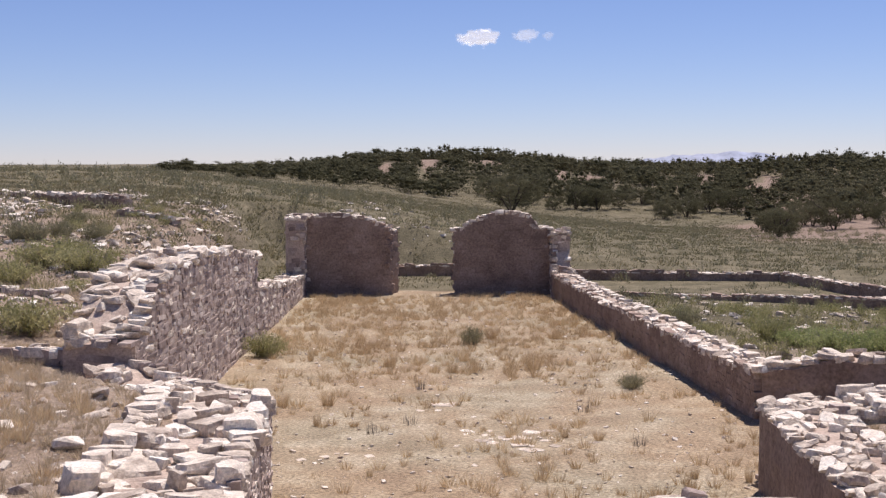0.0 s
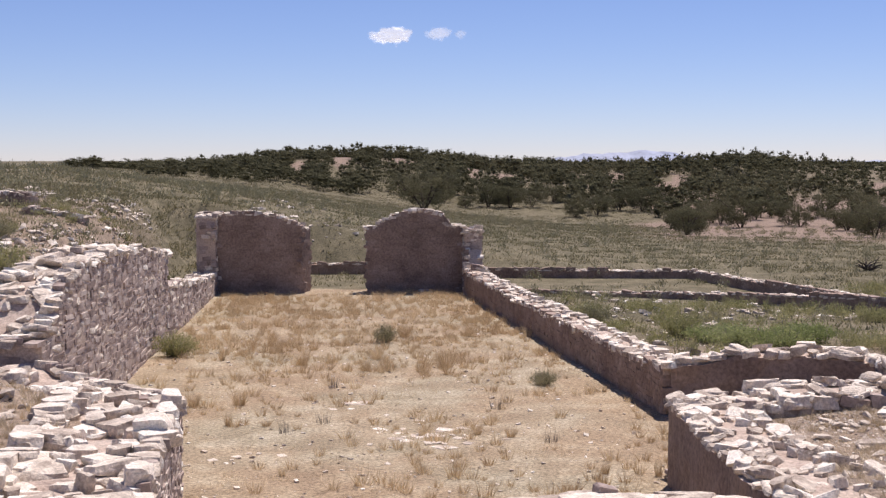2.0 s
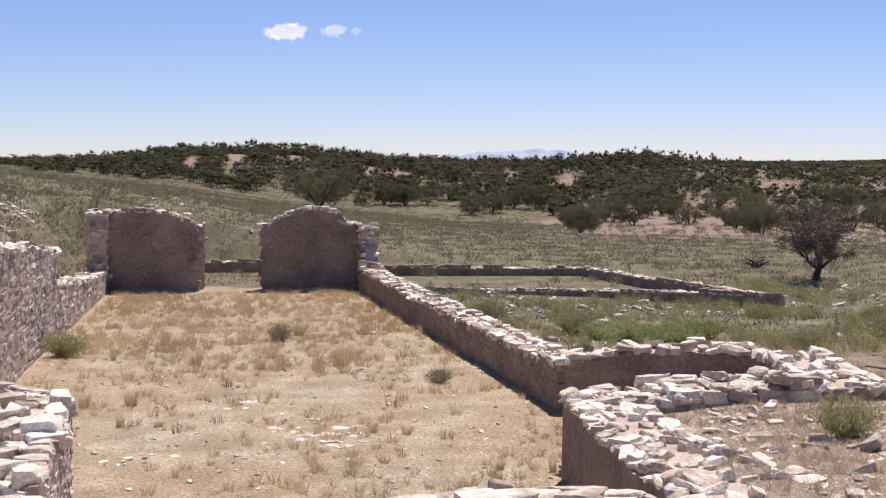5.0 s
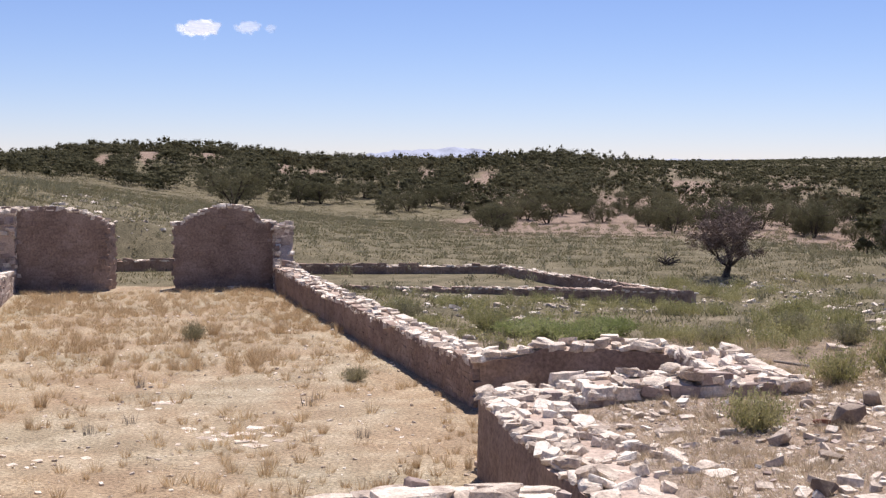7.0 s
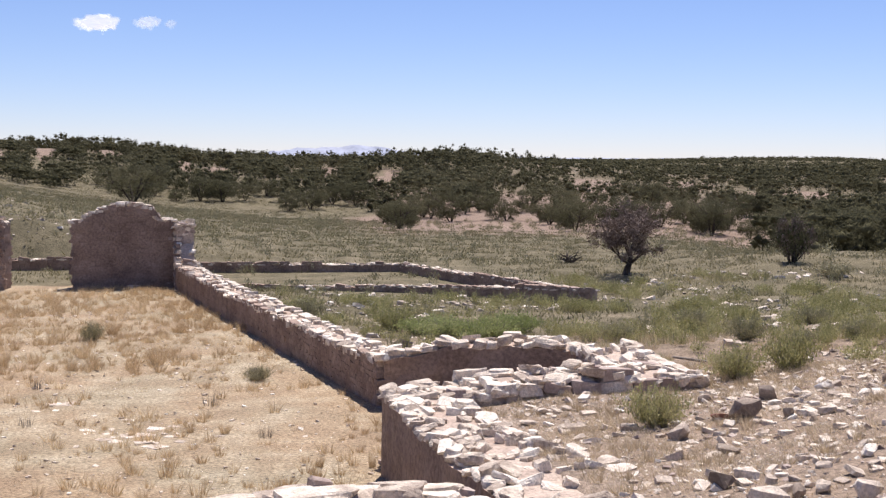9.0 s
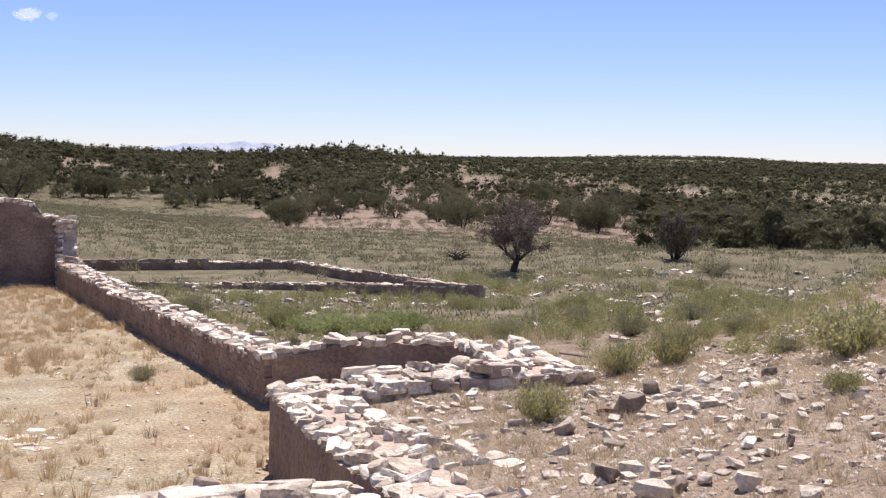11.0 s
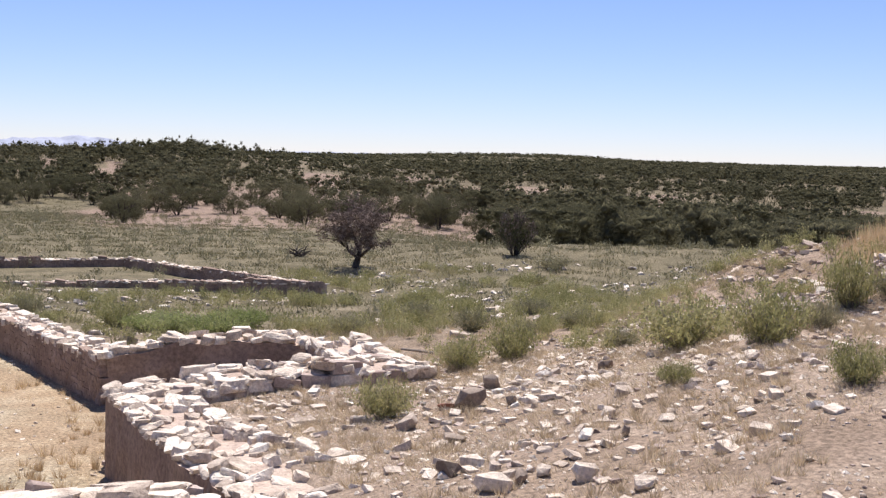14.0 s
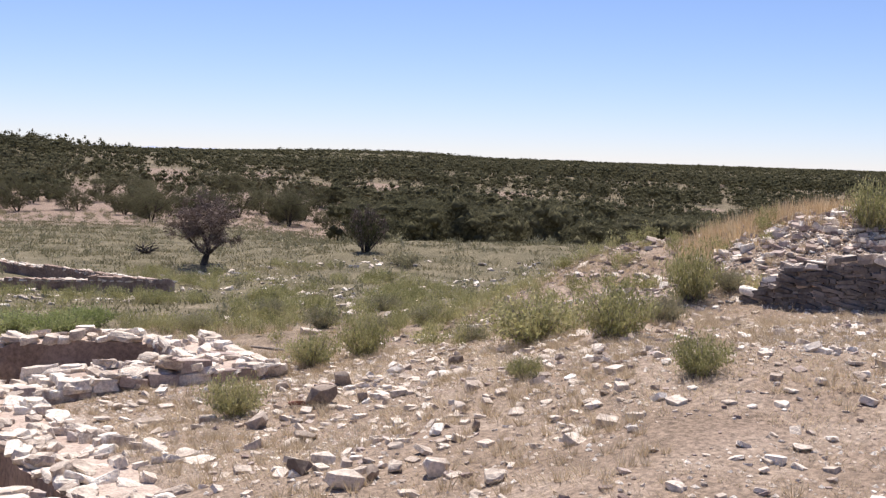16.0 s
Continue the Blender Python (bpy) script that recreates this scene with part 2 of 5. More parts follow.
def ground_z(x, y):
    x, y = np.asarray(x, float), np.asarray(y, float)
    d, az = np.hypot(x, y), np.degrees(np.arctan2(x, y))
    z = np.interp(d, [0, 5, 8, 11, 19, 26, 34, 55, 110, 250, 600, 1500, 5000], [3.2, 2.6, 1.9, 1.4, 1.0, 0.5, 0.25, 0, -0.9, -1.4, -1.0, 0.5, 1.0])
    # grassy hill beside the nave
    z = z + np.interp(az, [-60, -19, -13, -7, -3.4, 2, 8, 14], [5.2, 5.1, 5.0, 3.9, 3.1, 1.6, 0.5, 0]) * np.interp(d, [8, 15, 25, 35, 45, 70, 110, 160, 260], [0, 0.05, 0.2, 0.38, 0.6, 0.92, 1, 0.95, 0.25])
    # raised ground on the other side, a rubble mound and the low bank that runs out from it
    z = z + np.interp(az, [20, 28, 34, 44, 56], [0, 0.3, 0.6, 1.35, 1.6]) * ease(6, 15, d) * (1 - ease(27, 50, d))
    z = z + 1.9 * np.exp(-((az - 53.5) / 7.0) ** 2 - ((d - 26.0) / 2.6) ** 2)
    z = z + 1.15 * np.exp(-((az - 45.5) / 5.5) ** 2 - ((d - 29.0) / 2.4) ** 2)
    z = z + np.interp(az, [36, 38.5, 40, 43, 46, 49, 51, 53.5, 60], [0, 0.3, 0.45, 0.2, 0, 0.25, 0.35, 0.2, 0.1]) * np.exp(-((d - 28) / 2.6) ** 2)
    z = z + np.interp(az, [26, 32, 60], [0, 0.75, 1.2]) * np.exp(-((d - 60) / 9) ** 2) - np.interp(az, [26, 34, 60], [0, 1.2, 1.6]) * ease(64, 90, d) * (1 - ease(120, 260, d))
    # wooded hills: a near ridge ahead, lower and farther ones to the side
    z = z + np.interp(az, [-60, -14, -9, -2, 2, 6, 12, 17, 21, 26, 60], [0.5, 1.3, 2.3, 4.9, 5.6, 4.2, 3.7, 5.5, 4.2, 3.0, 1.6]) * ease(132, 240, d) * (1 - 0.4 * ease(300, 700, d))
    z = z + np.interp(az, [-5, 22, 28, 34, 38, 60], [0, 0, 3.6, 5.0, 2.2, 1.0]) * ease(330, 700, d) * (1 - 0.5 * ease(760, 1300, d))
    far = ease(60, 140, d)
    z = z + far * 0.7 * (np.sin(x * 0.043 + 1.3) * np.sin(y * 0.037 + 0.4) + 0.5 * np.sin(x * 0.091 + y * 0.067))
    z = z + (1 - far) * 0.05 * (np.sin(x * 1.3 + 0.6 * y) + np.sin(y * 1.7 - 0.9 * x + 2.0))
    inside = ease(-3.5, 0.5, depth_in(COURT, x, y))
    z = z * (1 - inside) + 0.02 * inside
    inside = ease(0, 1, 1 + (depth_in(NAVE, x, y) + 0.1) / (0.65 + 3.2 * ease(30, 36, y) * (x < 0)))
    return z * (1 - inside) + inside * 0.012 * (np.sin(x * 2.1 + y) + np.sin(y * 1.3 - x))


# bare slopes in the woods: bearing, distance, half width in degrees, length cleared in front
GLADES = [(2.0, 202, 0.55, 14), (5.3, 199, 0.25, 26), (6.7, 192, 0.6, 18), (9.9, 207, 0.38, 26), (11.6, 222, 0.44, 26), (13.7, 195, 0.38, 26), (14.4, 206, 0.31, 26), (-0.6, 208, 0.31, 26), (-2.5, 192, 0.25, 26), (23.3, 201, 1.13, 26), (27.3, 220, 0.88, 26), (29.4, 181, 0.88, 18), (32.4, 187, 1.01, 18), (38.0, 181, 1.13, 18), (29.0, 122, 1.13, 30), (42.8, 172, 0.38, 18), (46.7, 169, 0.75, 18), (47.4, 325, 0.5, 66)]


def glade_depth(x, y, grow=0.0):
    """About 1 inside a bare slope, falling to 0 outside."""
    d, az = np.hypot(x, y), np.degrees(np.arctan2(x, y))
    best = np.zeros(np.shape(x))
    for a, r, half, front in GLADES:
        across = np.abs(az - a) / (half * 0.8 + grow)
        along = np.where(d < r, (r - d) / front, (d - r) / 10.0)
        best = np.maximum(best, np.clip(1.5 - np.hypot(across, along) ** 2, 0, 1))
    return best


# ---- terrain end ----


def axis(lo, hi, fine_lo, fine_hi, step, grow):
    mid = list(np.arange(fine_lo, fine_hi + 1e-6, step))
    up, down, s = [], [], step
    v = mid[-1]
    while v < hi:
        s *= grow
        v += s
        up.append(v)
    v, s = mid[0], step
    while v > lo:
        s *= grow
        v -= s
        down.append(v)
    return np.array(down[::-1] + mid + up)


def mesh_np(name, verts, faces, material, smooth=False):
    """A mesh from arrays: verts (n, 3), faces (m, 3) or (m, 4)."""
    me = bpy.data.meshes.new(name)
    k = faces.shape[1]
    me.vertices.add(len(verts))
    me.vertices.foreach_set("co", np.ascontiguousarray(verts, np.float32).ravel())
    me.loops.add(faces.size)
    me.loops.foreach_set("vertex_index", np.ascontiguousarray(faces, np.int32).ravel())
    me.polygons.add(len(faces))
    me.polygons.foreach_set("loop_start", np.arange(0, faces.size, k, dtype=np.int32))
    me.polygons.foreach_set("loop_total", np.full(len(faces), k, np.int32))
    me.update(calc_edges=True)
    me.polygons.foreach_set("use_smooth", np.full(len(faces), smooth))
    if material:
        me.materials.append(material)
    return me


def build_ground():
    xs = axis(-4800, 4800, -16, 26, 0.36, 1.045)
    ys = axis(-600, 4800, 6, 58, 0.36, 1.045)
    X, Y = np.meshgrid(xs, ys)
    Z = ground_z(X, Y)
    nx, ny = len(xs), len(ys)
    i = (np.arange(ny - 1)[:, None] * nx + np.arange(nx - 1)[None, :]).ravel()
    me = mesh_np("ground", np.stack([X, Y, Z], -1).reshape(-1, 3), np.stack([i, i + 1, i + nx + 1, i + nx], 1), ground_material(), True)
    d, az = np.hypot(X, Y), np.degrees(np.arctan2(X, Y))
    red = ease(-0.6, 0.1, depth_in(NAVE, X, Y))
    red = np.maximum(red, 0.25 * ease(-1, 1, depth_in(COURT, X, Y)))
    green = np.interp(d, [0, 12, 24, 34, 95, 125, 300, 420], [0.3, 0.3, 0.55, 0.95, 0.95, 0.7, 0.55, 1.0])
    green = np.where(az < 6, np.maximum(green, 0.95 * ease(215, 185, d)), green)
    green = green - 0.6 * ease(78, 95, d) * ease(10, 15, az) * ease(34, 30, az) * (1 - ease(130, 200, d))
    green = np.maximum(green, 0.95 * ease(176, 150, d) * ease(15.5, 11, az + 1.2 * np.sin(d * 0.21)))
    green = green - 0.9 * glade_depth(X, Y, 0.1)
    blue = np.interp(d, [0, 24, 34, 50], [0.9, 0.8, 0.35, 0.1]) + 0.7 * ease(36, 46, az) * ease(38, 30, d) + 0.45 * ease(-7, -10, az) * ease(62, 48, d)
    blue = np.where(az < -5, np.minimum(blue, 0.85), blue)
    col = np.stack([red, green, np.clip(blue, 0, 1), np.ones_like(red)], -1).reshape(-1, 4)
    a = me.color_attributes.new("soil", "FLOAT_COLOR", "POINT")
    a.data.foreach_set("color", col.astype(np.float32).ravel())
    return tagged(new("ground", me), "dry sandy ground with sparse grass and rubble", "ground", kind="structure")


ground = build_ground()


# ---- stones and masonry ----
def part(name, me, parent, label="", kind=""):
    ob = new(name, me)
    ob.parent = parent
    return tagged(ob, label, kind=kind)


def stone_mesh(name, seed, material, jag=0.16):
    """An angular block about one unit across: the hull of jittered box corners and edge points."""
    rnd = random.Random(seed)
    bm = bmesh.new()
    for sx in (-1, 1):
        for sy in (-1, 1):
            for sz in (-1, 1):
                c = rnd.uniform(0.0, 0.24)
                bm.verts.new((0.5 * sx * (1 - c - rnd.random() * jag), 0.5 * sy * (1 - rnd.random() * jag), 0.5 * sz * (1 - rnd.random() * jag * 1.4)))
                bm.verts.new((0.5 * sx * (1 - rnd.random() * jag), 0.5 * sy * (1 - c - rnd.random() * jag), 0.5 * sz * (1 - c * 0.6 - rnd.random() * jag)))
    for _ in range(6):
        bm.verts.new((rnd.uniform(-0.38, 0.38), rnd.uniform(-0.38, 0.38), rnd.choice((-0.5, 0.5)) * rnd.uniform(0.9, 1.12)))
    out = bmesh.ops.convex_hull(bm, input=bm.verts)
    bmesh.ops.delete(bm, geom=list({g for g in out["geom_interior"] + out["geom_unused"] if isinstance(g, bmesh.types.BMVert)}), context="VERTS")
    bmesh.ops.triangulate(bm, faces=bm.faces)
    bmesh.ops.recalc_face_normals(bm, faces=bm.faces)
    me = bpy.data.meshes.new(name)
    bm.to_mesh(me)
    bm.free()
    me.materials.append(material)
    return me


def arrays(me):
    v = np.zeros(len(me.vertices) * 3)
    me.vertices.foreach_get("co", v)
    f = np.zeros(len(me.polygons) * 3, np.int32)
    me.polygons.foreach_get("vertices", f)
    return v.reshape(-1, 3), f.reshape(-1, 3)


def slab_mesh(name, seed, material):
    """A weathered slab: the hull of scattered points on a squarish body with broken sides and a fairly flat top."""
    rnd = random.Random(seed)
    bm = bmesh.new()
    sq = rnd.uniform(0.55, 0.85)
    for _ in range(26):
        a, zz = rnd.uniform(0, 6.283), rnd.uniform(-1, 1)
        c, si = math.cos(a), math.sin(a)
        rr = 0.5 * rnd.uniform(0.82, 1.08) / max(abs(c), abs(si)) ** sq
        lid = abs(zz) ** 0.35 * (1 if zz > 0 else -1)
        shrink = 1 - 0.22 * abs(lid) ** 4
        bm.verts.new((c * rr * shrink, si * rr * shrink, 0.5 * lid * rnd.uniform(0.85, 1.05)))
    out = bmesh.ops.convex_hull(bm, input=bm.verts)
    bmesh.ops.delete(bm, geom=list({g for g in out["geom_interior"] + out["geom_unused"] if isinstance(g, bmesh.types.BMVert)}), context="VERTS")
    bmesh.ops.triangulate(bm, faces=bm.faces)
    bmesh.ops.recalc_face_normals(bm, faces=bm.faces)
    me = bpy.data.meshes.new(name)
    bm.to_mesh(me)
    bm.free()
    me.materials.append(material)
    return me


def rough_mesh(name, seed, material, chips=6, square=0.12):
    """A broken block: a cut-up box with worn corners, split faces and an uneven skin."""
    rnd = random.Random(seed)
    bm = bmesh.new()
    bmesh.ops.create_cube(bm, size=1.0)
    bmesh.ops.subdivide_edges(bm, edges=list(bm.edges), cuts=3, use_grid_fill=True)
    planes = []
    for _ in range(chips):
        d = Vector((rnd.gauss(0, 1), rnd.gauss(0, 1), rnd.gauss(0, 0.35))).normalized()
        planes.append((d, rnd.uniform(0.38, 0.55)))
    shear = (rnd.uniform(-0.12, 0.12), rnd.uniform(-0.12, 0.12), rnd.uniform(-0.12, 0.12))
    off = Vector((seed * 1.7, seed * 0.9, 3.0))
    for v in bm.verts:
        c = v.co.copy()
        r = c.length / 0.5
        c *= 1 - square * max(0.0, r - 1.12)
        for d, lim in planes:
            over = c.dot(d) - lim
            if over > 0:
                c -= d * over
        c.x += shear[0] * c.y + shear[1] * c.z
        c.y += shear[2] * c.z
        c *= 1 + 0.09 * noise.noise(c * 2.3 + off) + 0.06 * noise.noise(c * 7.5 + off)
        v.co = c
    bmesh.ops.triangulate(bm, faces=bm.faces)
    bmesh.ops.recalc_face_normals(bm, faces=bm.faces)
    me = bpy.data.meshes.new(name)
    bm.to_mesh(me)
    bm.free()
    me.materials.append(material)
    return me


STONES = [slab_mesh("stone", 100 + i, stone_mat) if i % 2 else stone_mesh("stone", 100 + i, stone_mat, 0.2) for i in range(26)]
ROUGH = [rough_mesh("stone", 1000 + i, stone_mat) for i in range(26)]
FACES = [stone_mesh("face_stone", 200 + i, face_mat, 0.2) for i in range(10)]
GREYS = [stone_mesh("grey_stone", 250 + i, grey_mat, 0.2) for i in range(8)]
PLASTER = [stone_mesh("plastered_stone", 300 + i, plaster_mat, 0.08) for i in range(8)]
SHAPES = {"stone": [arrays(m) for m in STONES], "face": [arrays(m) for m in FACES], "plaster": [arrays(m) for m in PLASTER], "grey": [arrays(m) for m in GREYS]}
POOL = {"stone": STONES, "face": FACES, "plaster": PLASTER, "grey": GREYS}
JOINED = {"stone": stone_mix, "face": face_mix, "plaster": plaster_mix, "grey": grey_mix}


def join_stones(name, items, parent, label):
    """items: (pool, index, Matrix). One mesh of all of them for each pool."""
    for pool in ("stone", "face", "plaster", "grey"):
        vs, fs, n = [], [], 0
        for p, i, m in items:
            if p != pool:
                continue
            v, f = SHAPES[pool][i]
            a = np.array(m)
            vs.append(v @ a[:3, :3].T + a[:3, 3])
            fs.append(f + n)
            n += len(v)
        if vs:
            me = mesh_np(name, np.concatenate(vs), np.concatenate(fs), JOINED[pool])
            if parent:
                part(name, me, parent, label, "stuff")
            else:
                tagged(new(name, me), label, "stones", kind="stuff")


def wall(name, label, line, thick, base, tops, seed, face="face", courses=0.125, lengths=(0.16, 0.4), singles=300, side=1, back=False, ends=(True, True), tilt=9,
         cap=(0.2, 0.5), key=None, top_cover=1.0, ragged=0.07, wild=5, smooth_face=False, cap_h=(0.08, 0.18), tight=False, swing=28, widen=()):
    """A ruined rubble wall. line: plan points of its visible face; side: +1 if the body lies to the right of the line's way, else -1;
    tops: (metres along, height) rows; base: height of its foot or a function of the plan."""
    rnd = random.Random(seed)
    pts = [Vector(p) for p in line]
    lens = [(b - a).length for a, b in zip(pts, pts[1:])]
    total = sum(lens)

    def at(s):
        s = min(max(s, 0), total)
        for a, b, ln in zip(pts, pts[1:], lens):
            if s <= ln + 1e-9:
                d = (b - a) / ln
                return a + d * s, d
            s -= ln
        return pts[-1], (pts[-1] - pts[-2]).normalized()

    tx, tz = [r[0] for r in tops], [r[1] for r in tops]

    def top(s):
        return float(np.interp(s, tx, tz)) - 0.06 + ragged * noise.noise(Vector((s * 1.9, seed * 3.1, 0))) + ragged * 0.7 * noise.noise(Vector((s * 6.0, seed, 2)))

    def girth(s):
        return float(np.interp(s, *zip(*widen))) if widen else thick

    def foot(p):
        return base(p.x, p.y) if callable(base) else base

    # core of mortar and fill
    n = max(3, int(total / 0.3))
    cols, verts, quads = 9, [], []
    for i in range(n + 1):
        s = total * i / n
        p, d = at(s)
        nrm = Vector((d.y, -d.x)) * side
        h = top(s) - 0.05
        f = foot(p) - 0.6
        wide = girth(s)
        o0 = 0.0 if smooth_face else 0.025 if face == "plaster" else 0.015 if tight else 0.05
        jut = [o0 + (0.08 * noise.noise(Vector((s * 1.7, k * 2.1, seed))) + 0.035 * noise.noise(Vector((s * 7, k * 5, seed))) if smooth_face else 0.0) for k in range(5)]
        prof = [(jut[k], f + (h - 0.03 - f) * k / 4) for k in range(5)] + [(0.05 + (wide - 0.1) * u, h + 0.05 * noise.noise(Vector((s * 2.3, u * 4, seed)))) for u in (0.3, 0.7)] + [(wide - 0.05, h - 0.05), (wide - 0.05, f)]
        for o, z in prof:
            verts.append((p.x + nrm.x * o, p.y + nrm.y * o, z))
    for i in range(n):
        for j in range(cols - 1):
            a = i * cols + j
            quads.append((a, a + 1, a + 1 + cols, a + cols))
    bm = bmesh.new()
    vs = [bm.verts.new(v) for v in verts]
    for q in quads:
        bm.faces.new([vs[k] for k in q])
    bm.faces.new(vs[:cols])
    bm.faces.new(vs[-cols:])
    bmesh.ops.recalc_face_normals(bm, faces=bm.faces)
    me = bpy.data.meshes.new(name)
    bm.to_mesh(me)
    bm.free()
    me.materials.append(mortar_mat)
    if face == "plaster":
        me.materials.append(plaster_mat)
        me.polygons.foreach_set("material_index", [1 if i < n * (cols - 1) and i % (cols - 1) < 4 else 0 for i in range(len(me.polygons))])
    body = tagged(new(name, me), label, "wall", kind="structure")

    items = []

    def place(pool, x, y, z, ang, size, tip=(0, 0)):
        items.append((pool, rnd.randrange(len(POOL[pool])), Matrix.LocRotScale((x, y, z), Euler((radians(tip[0]), radians(tip[1]), ang)), size)))

    # courses on a face: from s0 to s1 at offset o from the line
    def coursed(get, length, h_at, f_at, pool, inset=0.0):
        z = f_at(0) - 0.15
        low = min(f_at(length * k / 6) for k in range(7)) - 0.12
        z, high = low, max(h_at(length * k / 40) for k in range(41))
        while z < high:
            ch = courses * rnd.uniform(0.75, 1.3)
            s = -rnd.random() * 0.2
            while s < length:
                ln = rnd.uniform(*lengths)
                c = s + ln / 2
                if inset * ln <= c <= length - inset * ln and z + ch * 0.4 < h_at(c) and z + ch > f_at(c) - 0.1:
                    p, d, nrm = get(c)
                    kind = "stone" if pool == "face" and rnd.random() < (0.14 if tight else 0.3) else pool
                    dep = rnd.uniform(0.16, 0.24)
                    out = rnd.uniform(-0.006, 0.012) if pool == "plaster" else rnd.uniform(-0.012, 0.014) if tight else rnd.uniform(-0.02, 0.02 + 0.006 * wild)
                    ctr = p + nrm * (dep / 2 - out)
                    place(kind, ctr.x, ctr.y, z + ch / 2 + rnd.uniform(-0.012, 0.012), math.atan2(d.y, d.x) + radians(rnd.uniform(-wild, wild)),
                          (ln * (1.06 if pool == "plaster" else 1.04), dep, ch * rnd.uniform(1.0, 1.3)), (rnd.uniform(-wild, wild), rnd.uniform(-2.2 * wild, 2.2 * wild)))
                s += ln
            z += ch

    def front(c):
        p, d = at(c)
        return p, d, Vector((d.y, -d.x)) * side

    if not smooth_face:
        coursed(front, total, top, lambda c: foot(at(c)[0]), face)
    if back:
        def rear(c):
            p, d = at(c)
            nrm = Vector((d.y, -d.x)) * side
            return p + nrm * thick, d, -nrm
        coursed(rear, total, top, lambda c: foot(at(c)[0] + Vector((at(c)[1].y, -at(c)[1].x)) * side * thick), "face")
    for which, s, sgn in ((0, 0.0, 1), (1, total, -1)):
        if ends[which]:
            p, d = at(s)
            nrm = Vector((d.y, -d.x)) * side
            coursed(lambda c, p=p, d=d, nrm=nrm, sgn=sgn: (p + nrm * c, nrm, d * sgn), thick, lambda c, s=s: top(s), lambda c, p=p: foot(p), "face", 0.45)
    # loose slabs on top: larger ones along both edges, smaller ones between and above
    s = 0.0
    while s < total:
        for edge_o in (0.0, 1.0):
            ln = rnd.uniform(*cap)
            w = rnd.uniform(0.55, 0.95) * min(cap[1], thick * 0.5) * 0.8
            p, d = at(s + rnd.uniform(-0.1, 0.1))
            nrm = Vector((d.y, -d.x)) * side
            c = p + nrm * (w * 0.42 if edge_o == 0 else girth(s) - w * 0.42)
            hgt = rnd.uniform(*cap_h)
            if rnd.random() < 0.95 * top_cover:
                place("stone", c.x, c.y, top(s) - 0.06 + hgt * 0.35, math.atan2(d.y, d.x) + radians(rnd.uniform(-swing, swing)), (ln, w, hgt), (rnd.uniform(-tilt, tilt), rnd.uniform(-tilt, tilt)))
        s += (cap[0] + cap[1]) * 0.42
    for _ in range(int(total * thick * 9 * top_cover)):
        s = rnd.uniform(0, total)
        o = rnd.uniform(0.08, girth(s) - 0.08)
        p, d = at(s)
        c = p + Vector((d.y, -d.x)) * side * o
        w = cap[0] + (cap[1] - cap[0]) * rnd.random() ** 2.2
        hgt = rnd.uniform(*cap_h) * 0.85
        place("stone", c.x, c.y, top(s) - 0.06 + rnd.uniform(0, 0.05), rnd.uniform(0, 6.28), (w, w * rnd.uniform(0.45, 0.9), hgt), (rnd.uniform(-1.5, 1.5) * tilt, rnd.uniform(-1.5, 1.5) * tilt))
    items.sort(key=lambda it: (key(it[2].translation) if key else it[2].translation.y))
    for pool, i, m in items[:singles]:
        ob = part("stone", ROUGH[i] if pool == "stone" else POOL[pool][i], body)
        ob.matrix_basis = m
    join_stones("masonry", items[singles:], body, "irregular mortared limestone rubble masonry")
    return body


def flat(v):
    return lambda x, y: v


def soil(x, y):
    return float(ground_z(x, y))


# facade blocks on both sides of the doorway
wall("facade_wall", "tall ruined stone facade block with flat mud-coloured face", [(-5.0, 47.0), (-1.95, 47.0), (-1.65, 47.7)], 0.95, 0.0,
     [(0, 2.95), (1.3, 2.98), (2.1, 2.88), (2.5, 2.72), (3.05, 2.52), (3.4, 2.42), (3.85, 2.35)], 11, "plaster", 0.12, side=-1, cap=(0.18, 0.4), key=lambda p: p.y, ragged=0.05)
wall("facade_wall", "tall ruined stone facade block with stepped broken top", [(0.42, 47.0), (3.9, 47.0)], 0.95, 0.0,
     [(0, 2.44), (0.3, 2.46), (0.62, 2.72), (1.2, 2.9), (1.6, 3.06), (2.2, 3.08), (2.6, 2.95), (2.85, 2.92), (2.95, 2.5), (3.5, 2.45)], 12, "plaster", 0.12, side=-1, cap=(0.18, 0.4), ragged=0.05)
# stubs where the nave walls climb to the facade
wall("nave_wall_stub", "broken end of thick stone side wall beside the facade", [(-5.0, 47.9), (-5.0, 46.75)], 0.78, soil, [(0, 2.92), (1.2, 2.86)], 13, "face", side=1, singles=150, key=lambda p: -p.z)
wall("nave_wall_stub", "broken end of thick stone side wall beside the facade", [(3.93, 46.8), (3.88, 47.9)], 0.75, soil, [(0, 2.3), (0.3, 2.42), (1.1, 2.42)], 14, "face", side=1, singles=150, key=lambda p: -p.z)
wall("nave_wall_stub", "stepped remnant at the foot of the facade", [(3.92, 46.25), (3.93, 46.75)], 0.72, soil, [(0, 1.05), (0.25, 1.35), (0.5, 1.7)], 33, "face", side=1, singles=60, ends=(True, False))
